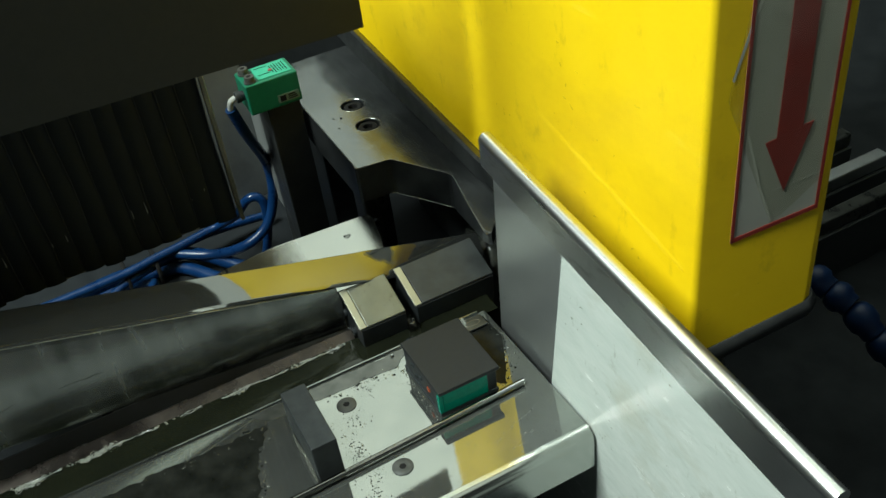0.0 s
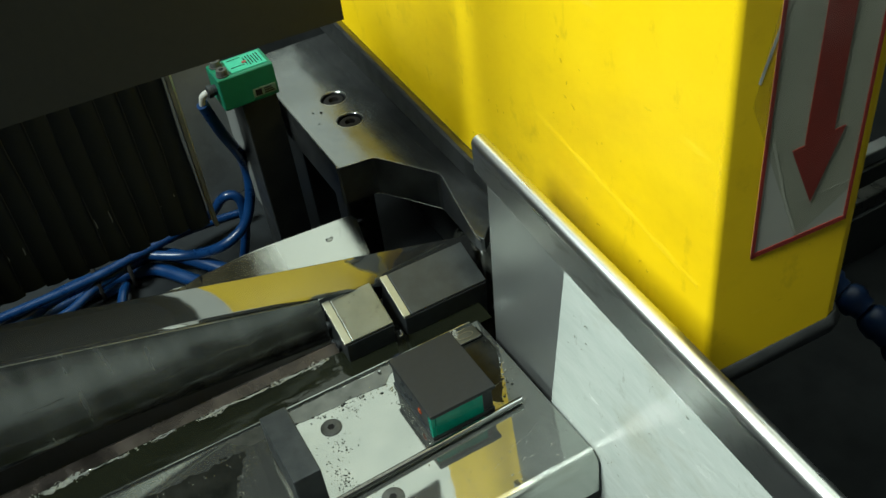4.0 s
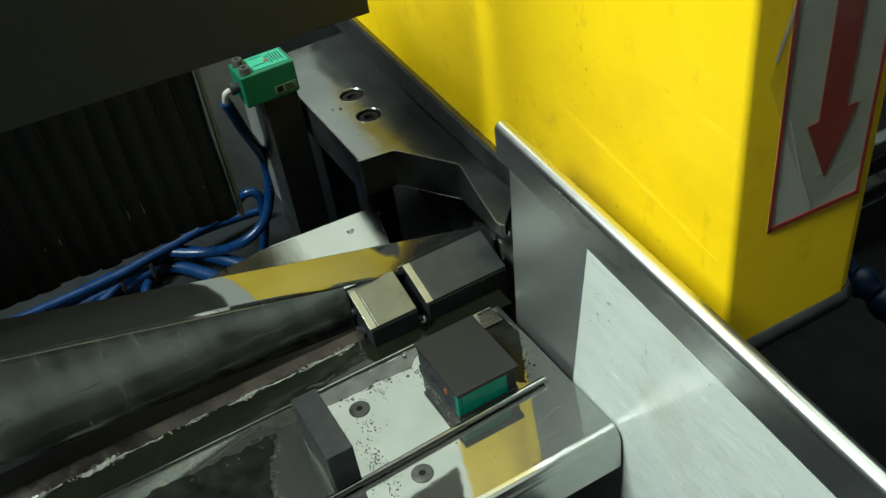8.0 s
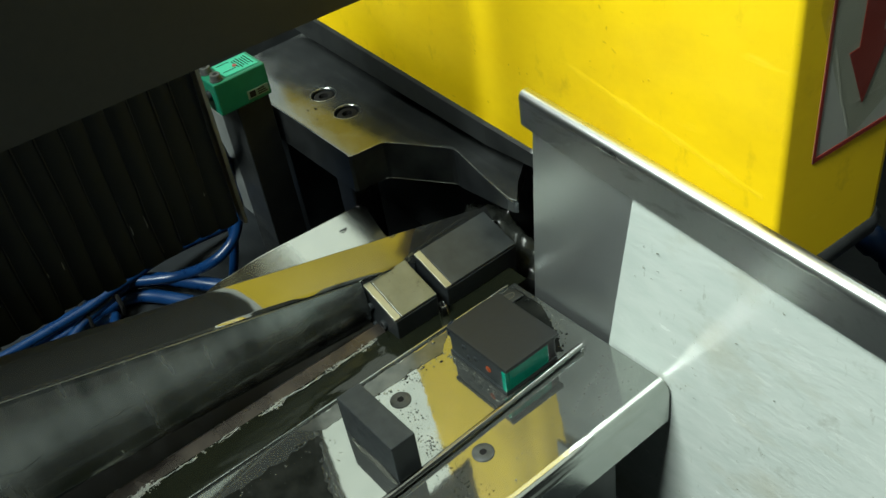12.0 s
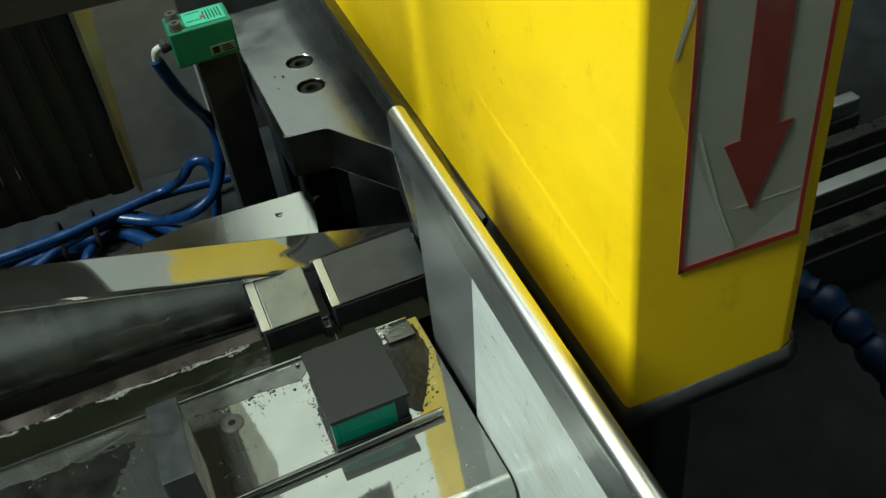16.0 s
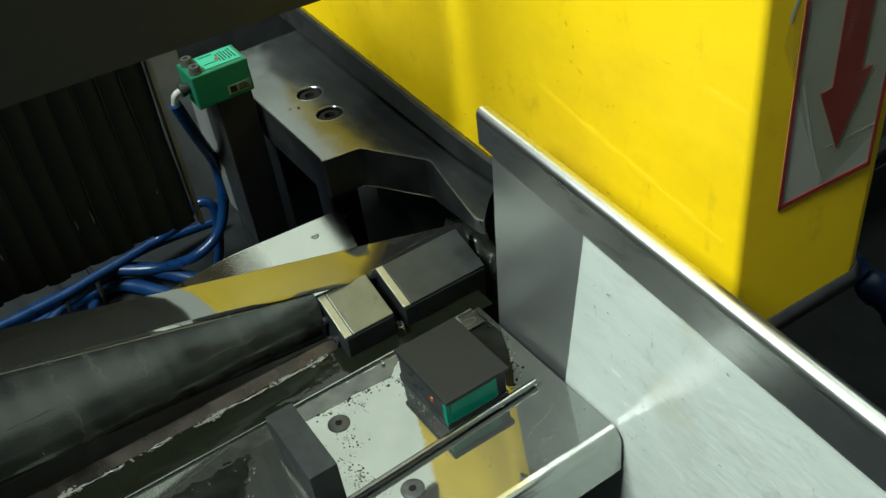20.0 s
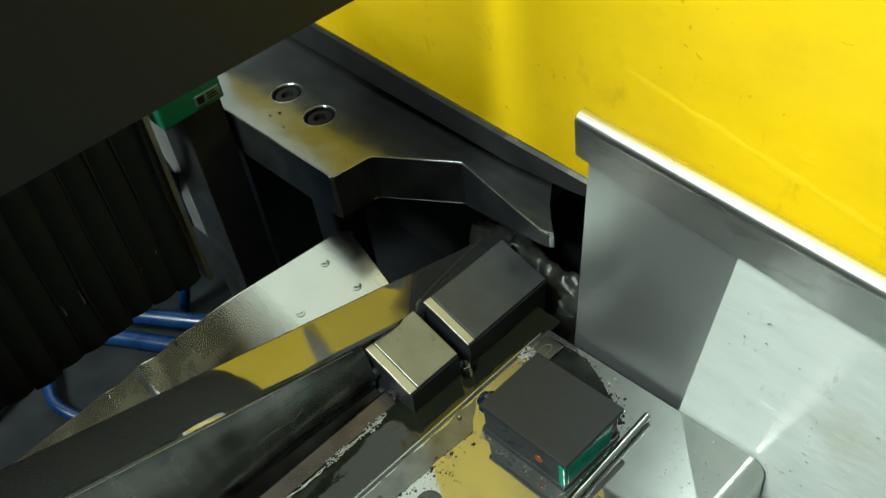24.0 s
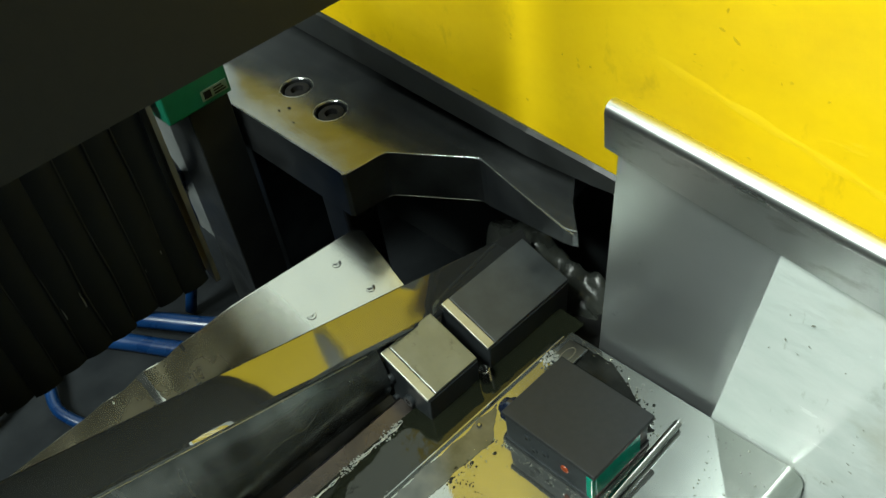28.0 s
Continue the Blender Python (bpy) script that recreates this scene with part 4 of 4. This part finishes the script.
for i in range(3):
    part("print_bar", block(GX1 + 0.0005, GX1 + 0.0007, GY1 - 0.0115, GY1 - 0.0035 - 0.001 * i, GZ0 + 0.0047 + 0.0018 * i, GZ0 + 0.0056 + 0.0018 * i), INK, tag)
for x in (GX0 + 0.0065, GX1 - 0.0065):
    w = smooth(part("washer", lathe([(0.0050, 0), (0.0050, 0.0010), (0.0030, 0.0010)], pose(x, GY0 + 0.0065, GZ1), 20), SCREW, gs), 50)
    socket_screw(w, pose(x, GY0 + 0.0065, GZ1 + 0.0010), 0.0042, 0.0042, SCREW)
smooth(part("connector", lathe([(0.0042, 0), (0.0042, 0.003), (0.0050, 0.0032), (0.0050, 0.007), (0.0034, 0.0075)], pose(-0.2740, GY0, 0.0870, 90), 18), BLOCK, gs, "black cable gland"), 40)
smooth(part("cable_sleeve", tube([(-0.2740, 0.0355, 0.0870), (-0.2745, 0.0310, 0.0845), (-0.2770, 0.0295, 0.0770)], 0.0026, 12), GREY, gs, "grey cable sleeve"))
smooth(part("cable", tube([(-0.2770, 0.0295, 0.0770), (-0.2850, 0.0380, 0.0450), (-0.3200, 0.0550, -0.0110), (-0.3220, 0.0530, -0.0460), (-0.3200, 0.0390, -0.0750), (-0.3230, 0.0140, -0.0900), (-0.3540, -0.0140, -0.1080), (-0.3780, -0.050, -0.1060)], 0.0048, 12), BLUE, gs, "dark blue cable"))
mount = thing("sensor_mount", "black steel post carrying the green sensor", "mount")
part("post", block(-0.300, -0.2640, 0.056, 0.0845, -0.1332, 0.0724, 0.0008), FLANGE, mount)
part("back_plate", block(-0.3440, -0.3400, -0.050, 0.058, -0.055, 0.198, 0.0008), GREYPAINT, mount, "grey painted back plate")
part("spacer", block(-0.3400, -0.3000, 0.0565, 0.0580, -0.050, 0.050), GREYPAINT, mount)

br = thing("bracket_plate", "narrow upright steel bracket plate", "bracket")
part("plate", hexa([(-0.153, -0.0075, 0.062), (-0.146, -0.0075, 0.062), (-0.146, -0.0050, 0.062), (-0.153, -0.0050, 0.062),
                    (-0.250, 0.0105, 0.31), (-0.142, -0.0075, 0.31), (-0.142, -0.0050, 0.31), (-0.250, 0.0130, 0.31)]), TAN, br)
part("slot", block(-0.1840, -0.1720, -0.0040, -0.0018, 0.174, 0.186, 0.0004), INK, br, "dark slotted hole")

# ---- pleated curtain under the cover
curtain = thing("strip_curtain", "black pleated rubber curtain hanging under the cover", "curtain")
for k in range(26):
    y0 = -0.0095 - k * 0.0135
    rows = []
    for z in (0.064 + 0.001 * (k % 3), 0.13, 0.20, 0.31):
        rows.append([(-0.1500 + 0.0016 * math.sin(math.pi * f) + 0.0010 * math.sin(z * 40 + k), y0 - 0.0138 * f, z) for f in (0, 0.2, 0.4, 0.6, 0.8, 1.0)]
                    + [(-0.1525, y0 - 0.0138, z), (-0.1525, y0, z)])
    pleat = smooth(part("pleat", loft(rows), CURTAIN, curtain), 50)
    # A slightly lighter line runs down each fold.
    fold = [(-0.1496 + 0.0010 * math.sin(z * 40 + k), y0 + 0.0006 * math.sin(z * 90 + 2 * k), z) for z in (0.070, 0.10, 0.13, 0.17, 0.21, 0.25, 0.308)]
    smooth(part("fold_edge", tube(fold, 0.0005, 6, 3), FOLD, pleat, "slightly lighter greyish fold edge"), 80)
    if k % 7 in (1, 4):
        zc = 0.090 + 0.008 * random.random()
        for f in (0.20, 0.90):
            z0, l = zc + random.uniform(-0.003, 0.003), random.uniform(0.005, 0.010)
            x, y = -0.1498 + 0.0016 * math.sin(math.pi * f) + 0.0010 * math.sin(z0 * 40 + k), y0 - 0.0138 * f
            # Each drip has its glint in the colour.
            smooth(part("drip", tube([(x, y, z0), (x + 0.0002, y + 0.0002, z0 + 0.3 * l), (x, y, z0 + l)], [0.0003, 0.0004, 0.0001], 6, 2), DRIPGLINT, pleat, "pale drip with a painted glint"))
part("hanger_bar", block(-0.160, -0.140, -0.36, -0.002, 0.310, 0.330), BLACK, curtain)

cov = thing("black_cover", "black painted sheet cover hanging over the work area", "cover")
part("sheet", hexa([(-0.0525, -0.60, 0.2405), (-0.0865, 0.0880, 0.2037), (-0.0895, 0.0880, 0.2037), (-0.0555, -0.60, 0.2405),
                    (-0.0525, -0.60, 0.60), (-0.0865, 0.0880, 0.60), (-0.0895, 0.0880, 0.60), (-0.0555, -0.60, 0.60)]), BLACK, cov)
part("post", block(-0.150, -0.056, -0.64, -0.605, -0.17, 0.60, 0.003), BLACK, cov)
# Unseen beige sheet, added to give the deflector a tan reflection.
part("inner_sheet", block(-0.178, -0.172, -0.36, -0.007, 0.050, 0.31, 0.001), TANPAINT, cov, "unseen stained beige sheet mirrored in the deflector")
# Unseen sheet, added to keep lamp light off the deflector.
part("roof", hexa([(-0.0556, -0.60, 0.450), (-0.0790, -0.130, 0.450), (-0.200, -0.130, 0.450), (-0.200, -0.60, 0.450),
                   (-0.0556, -0.60, 0.453), (-0.0790, -0.130, 0.453), (-0.200, -0.130, 0.453), (-0.200, -0.60, 0.453)]), BLACK, cov, "added black sheet that blocks lamp light")

# ---- blue hoses behind the deflector
bundle = thing("blue_hose_bundle", "bundle of glossy blue hoses held with a black tie", "hoses")
main = ([(-0.355, -0.30, -0.115), (-0.362, -0.186, -0.115), (-0.380, -0.137, -0.115), (-0.384, -0.094, -0.115), (-0.385, -0.066, -0.115), (-0.386, -0.045, -0.115), (-0.369, -0.022, -0.115), (-0.336, 0.001, -0.115), (-0.300, 0.027, -0.118), (-0.262, 0.060, -0.122)],
        [(-0.352, -0.30, -0.125), (-0.360, -0.190, -0.125), (-0.374, -0.142, -0.125), (-0.380, -0.099, -0.125), (-0.382, -0.070, -0.125), (-0.376, -0.045, -0.125), (-0.347, -0.024, -0.125), (-0.308, -0.001, -0.125), (-0.260, 0.030, -0.125)])
for p in main:
    smooth(part("hose", tube(p, 0.0066, 14, 6), BLUE, bundle))
thin = ([(-0.362, -0.30, -0.102), (-0.366, -0.120, -0.102), (-0.371, -0.065, -0.100), (-0.377, -0.032, -0.100), (-0.382, 0.003, -0.098), (-0.350, 0.018, -0.072), (-0.335, 0.030, -0.050), (-0.330, 0.040, -0.048), (-0.328, 0.044, -0.060), (-0.330, 0.040, -0.090), (-0.335, 0.030, -0.128)],
        [(-0.345, -0.30, -0.120), (-0.350, -0.150, -0.118), (-0.366, -0.100, -0.112), (-0.372, -0.070, -0.108), (-0.385, -0.030, -0.106), (-0.392, 0.010, -0.110), (-0.400, 0.060, -0.120)],
        [(-0.372, -0.095, -0.128), (-0.368, -0.075, -0.124), (-0.352, -0.080, -0.120), (-0.325, -0.088, -0.124), (-0.300, -0.080, -0.129)])
for p in thin:
    smooth(part("thin_hose", tube(p, 0.0044, 12, 6), BLUE, bundle))
for x, y, z in ((-0.381, -0.066, -0.116), (-0.380, -0.096, -0.117)):
    ring = [(x + 0.0175 * math.cos(a * 0.524), y, z + 0.0175 * math.sin(a * 0.524)) for a in range(13)]
    smooth(part("cable_tie", tube(ring, 0.0022, 6, 2), INK, bundle, "black cable tie"))

# ---- jointed coolant hoses behind the guard
def coolant_hose(points, nozzle, label):
    h = thing("coolant_hose", label, "coolant hose", "coolant hoses")
    for i in range(len(points) - 1):
        a, b = Vector(points[i]), Vector(points[i + 1])
        n = max(1, round((b - a).length / 0.021))
        for k in range(n):
            p, q = a.lerp(b, k / n), a.lerp(b, (k + 1) / n)
            m = Matrix.Translation(p) @ (q - p).to_track_quat("Z", "Y").to_matrix().to_4x4()
            L = (q - p).length
            smooth(part("joint", lathe([(0.0070, 0), (0.0100, L * 0.10), (0.0118, L * 0.28), (0.0118, L * 0.60), (0.0095, L * 0.72), (0.0090, L * 0.98)], m, 18), BLUEDARK, h), 50)
    a, b = Vector(points[0]), Vector(nozzle)
    m = Matrix.Translation(a) @ (b - a).to_track_quat("Z", "Y").to_matrix().to_4x4()
    L = (b - a).length
    smooth(part("nozzle", lathe([(0.0105, 0), (0.0125, L * 0.05), (0.0125, L * 0.20), (0.0090, L * 0.42), (0.0075, L * 0.95), (0.0068, L)], m, 20), ORANGE, h, "orange plastic nozzle"), 50)
    return h


coolant_hose([(0.004, 0.325, -0.030), (0.045, 0.352, -0.032), (0.080, 0.362, -0.045), (0.120, 0.372, -0.075), (0.170, 0.385, -0.120), (0.200, 0.390, -0.168)], (-0.034, 0.266, -0.030), "jointed dark blue coolant hose with an orange nozzle")
coolant_hose([(-0.010, 0.158, -0.045), (0.055, 0.160, -0.060), (0.110, 0.160, -0.090), (0.150, 0.162, -0.140), (0.155, 0.162, -0.168)], (-0.028, 0.166, -0.055), "jointed dark blue coolant hose with an orange nozzle")

# ---- rails behind the saw head
for i, x in enumerate((-0.192, -0.146, -0.100, -0.056)):
    g = thing("guide_rail", "long steel guide rail on the machine bed behind the saw head", "rail", "rails behind the saw head")
    part("bar", block(x - 0.007, x + 0.007, 0.27, 0.599, -0.115, -0.100, 0.002), BRUSHED if i % 2 == 0 else DARK, g)
    part("foot", block(x - 0.010, x + 0.010, 0.27, 0.599, -0.1695, -0.1155, 0.001), BLACKOIL, g)

# ---- froth and drops
def along_rail():
    while True:
        y = random.uniform(-0.30, 0.03)
        c = noise.noise(Vector((y * 45, 7, 2)))
        if random.random() < 0.02 + max(0.0, c - 0.05) * 2.0:
            break
    d = noise.noise(Vector((y * 60, 3, 0)))
    return (-0.0575 + (0.0006 + 0.0030 * max(c, 0)) * random.gauss(0, 1) + 0.0022 * d, y, -0.0061)


def along_lip():
    while True:
        y = random.uniform(-0.30, 0.02)
        if noise.noise(Vector((y * 34, 11, 6))) > 0.05:
            break
    return (-0.0312 + 0.0006 * random.gauss(0, 1), y, -0.0056)


def on_plate():
    while True:
        x, y = random.uniform(-0.025, 0.10), random.uniform(-0.20, 0.115)
        if not (-0.012 < x < 0.048 and (0.044 < y < 0.09 or -0.046 < y < -0.02)) and noise.noise(Vector((x * 30, y * 30, 5))) > 0.08:
            return (x, y, 0.0001)


def ragged(points, rough, step=0.0016, seed=0):
    """A closed outline with an uneven rim through the corners given."""
    out = []
    for i, (x0, y0) in enumerate(points):
        x1, y1 = points[(i + 1) % len(points)]
        n = max(1, int(math.hypot(x1 - x0, y1 - y0) / step))
        for k in range(n):
            x, y = x0 + (x1 - x0) * k / n, y0 + (y1 - y0) * k / n
            d = rough * (noise.noise(Vector((x * 130, y * 130, seed))) + 0.6 * noise.noise(Vector((x * 420, y * 420, seed + 7))))
            l = math.hypot(x1 - x0, y1 - y0)
            out.append((x + d * (y1 - y0) / l, y - d * (x1 - x0) / l))
    return out


# Coolant films; the one behind the sensor also paints in a dark reflection.
FILM_PLACES = (([(0.070, -0.33), (0.062, -0.12), (0.054, -0.082), (0.032, -0.070), (0.006, -0.062), (-0.012, -0.052), (-0.0150, -0.12), (-0.0150, -0.33)], 0.0030, "coolant film with dark reflection spread over the plate"),
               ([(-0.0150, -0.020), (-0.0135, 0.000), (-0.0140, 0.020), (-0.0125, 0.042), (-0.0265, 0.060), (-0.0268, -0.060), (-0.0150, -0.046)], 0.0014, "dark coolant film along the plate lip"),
               ([(-0.0110, 0.0895), (0.0360, 0.0895), (0.0420, 0.0950), (0.0280, 0.1040), (0.0020, 0.1150), (-0.0230, 0.1150), (-0.0150, 0.0920)], 0.0014, "dark film behind the sensor foot, coolant and painted reflection"))
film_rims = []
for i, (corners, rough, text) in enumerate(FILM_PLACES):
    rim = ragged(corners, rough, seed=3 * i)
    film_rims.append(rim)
    tagged(part("coolant_film", prism(rim, 0.0001, 0.00022), FILM if i == 1 else DARKFILM), text, "coolant", kind="stuff")
bm = bmesh.new()
for _ in range(340):
    rim = film_rims[random.choice((0, 0, 1, 2))]
    x, y = random.choice(rim)
    if y < -0.2 or x < -0.0145:
        continue
    x, y, r = x + random.gauss(0, 0.0030), y + random.gauss(0, 0.0030), random.uniform(0.00025, 0.0011)
    if not (-0.0155 < x < 0.097 and y < 0.116):
        continue
    a0 = random.uniform(0, 6)
    ring = [(x + r * random.uniform(0.6, 1) * math.cos(a0 + k * 0.898), y + 1.3 * r * random.uniform(0.6, 1) * math.sin(a0 + k * 0.898)) for k in range(7)]
    lo, hi = [bm.verts.new((px, py, 0.0001)) for px, py in ring], [bm.verts.new((px, py, 0.00024)) for px, py in ring]
    bm.faces.new(hi)
    for k in range(7):
        bm.faces.new((lo[k], lo[(k + 1) % 7], hi[(k + 1) % 7], hi[k]))
for cx, cy, wx, wy, n in ((0.018, 0.000, 0.009, 0.0026, 36), (0.048, -0.009, 0.012, 0.0030, 130), (0.080, -0.014, 0.010, 0.0040, 100), (-0.004, 0.016, 0.004, 0.0022, 24)):
    for _ in range(n):
        x, y, r = cx + random.gauss(0, wx), cy + random.gauss(0, wy), random.uniform(0.00015, 0.0006)
        if x > 0.096 or math.hypot(x, y) < 0.0075 or math.hypot(x - 0.0664, y - 0.0091) < 0.0075 or (x < 0.0505 and y < -0.0205):
            continue
        ring = [(x + r * random.uniform(0.5, 1) * math.cos(k * 0.898), y + r * random.uniform(0.5, 1) * math.sin(k * 0.898)) for k in range(7)]
        lo, hi = [bm.verts.new((px, py, 0.0001)) for px, py in ring], [bm.verts.new((px, py, 0.00022)) for px, py in ring]
        bm.faces.new(hi)
        for k in range(7):
            bm.faces.new((lo[k], lo[(k + 1) % 7], hi[(k + 1) % 7], hi[k]))
tagged(part("coolant_spots", bm, DARKFILM), "dark specks of coolant round the film edges", "coolant", kind="stuff")


def round_sensor():
    t = random.random()
    x = 0.0465 + abs(random.gauss(0, 0.0015)) if t < 0.6 else random.uniform(-0.008, 0.047)
    y = random.uniform(0.046, 0.092) if t < 0.6 else 0.0455 - abs(random.gauss(0, 0.0015))
    return (x, y, 0.0001)


def cluster(cx, cy, cz, r):
    def place():
        a, q = random.uniform(0, 6.283), r * math.sqrt(random.random())
        return (cx + q * math.cos(a), cy + 1.3 * q * math.sin(a), cz + 0.0006 * (1 - q / r))
    return place


def bubble_rings(name, n, place, r0, r1, material, label, category):
    """Open bubbles lying on the liquid, as thin rings, joined."""
    bm = bmesh.new()
    for _ in range(n):
        x, y, z = place()
        r, t = random.uniform(r0, r1), random.uniform(0.00010, 0.00018)
        rings = []
        for k in range(10):
            a = k * 0.6283
            rings.append([bm.verts.new((x + (r + t * math.cos(b * 1.5708)) * math.cos(a), y + 1.4 * (r + t * math.cos(b * 1.5708)) * math.sin(a), z + t * math.sin(b * 1.5708))) for b in range(4)])
        for k in range(10):
            lo, hi = rings[k], rings[(k + 1) % 10]
            for b in range(4):
                bm.faces.new((lo[b], lo[(b + 1) % 4], hi[(b + 1) % 4], hi[b]))
    return tagged(smooth(part(name, bm, material), 80), label, category, kind="stuff")


def clumps():
    while True:
        y = random.uniform(-0.30, 0.03)
        c = noise.noise(Vector((y * 28, 1, 8)))
        if c > 0.12:
            return (-0.0560 + 0.0030 * noise.noise(Vector((y * 20, 4, 4))) + 0.0012 * random.gauss(0, 1), y, -0.0060)


ridge = thing("coolant_ridges", "coolant ridges with painted glints along the channel rail", "coolant", kind="stuff")
for y0, y1 in ((-0.262, -0.232), (-0.205, -0.176), (-0.150, -0.112), (-0.098, -0.082), (-0.068, -0.020), (-0.012, 0.022)):
    for strand in range(3):
        pts, n = [], 5 + int((y1 - y0) / 0.0028)
        for k in range(n + 1):
            y = y0 + (y1 - y0) * k / n
            pts.append((-0.0568 + 0.0022 * noise.noise(Vector((y * 150, strand * 3.1, 1))) + 0.0012 * noise.noise(Vector((y * 50, 3, 0))), y, -0.0060 + 0.0003 * strand))
        # Two of the three strands carry the painted glint.
        smooth(part("strand", tube(pts, [0.0001] + [0.00012 + 0.0006 * abs(noise.noise(Vector((k * 0.9, strand * 5, y0 * 40)))) for k in range(n - 1)] + [0.0001], 8, 3), DRIPGLINT if strand else DROP, ridge), 80)
beads("froth", 620, along_rail, 0.0002, 0.0009, FOAM, "fine white froth along the coolant edge", "froth")
beads("froth", 260, along_lip, 0.0002, 0.0007, FOAM, "fine white froth along the plate edge", "froth")
beads("froth", 90, cluster(-0.0235, 0.0965, 0.0008, 0.0042), 0.0004, 0.0009, FOAM, "clump of froth on the plate lip", "froth", 0.9)
fp = band_point(0.134, LOW).lerp(band_point(0.134, UP), 0.6)
beads("froth", 130, cluster(fp.x + 0.0006, fp.y, fp.z + 0.0008, 0.0055), 0.0004, 0.0010, FOAM, "clump of froth on the band end", "froth", 0.9)
bubble_rings("bubbles", 170, clumps, 0.0004, 0.0013, FOAM, "open bubbles floating on the coolant", "bubbles")
def film_rim():
    x, y = random.choice([p for rim in film_rims for p in rim if p[1] > -0.25 and p[0] > -0.014])
    return (x + random.gauss(0.002, 0.003), y + random.gauss(0, 0.002), 0.0003)


beads("drops", 420, film_rim, 0.0002, 0.0008, DROP, "small clear drops along the coolant film edge", "drops", 0.3)
beads("drops", 460, on_plate, 0.0002, 0.0007, DROP, "small clear drops scattered over the plate", "drops", 0.22)
beads("drops", 160, round_sensor, 0.0003, 0.0009, DROP, "clear bubbles gathered round the sensor foot", "drops")

# the plate and all that lies on it lean a little towards the saw band
for ob in [o for o in scene.objects if o in (plate, sensor, stop, rod) or o.name.split(".")[0] in ("coolant_film", "coolant_spots", "drops")]:
    for piece in [ob] + list(ob.children_recursive):
        if piece.type == "MESH":
            for v in piece.data.vertices:
                v.co.z += 0.030 * (min(v.co.x, 0.0986) - 0.04)
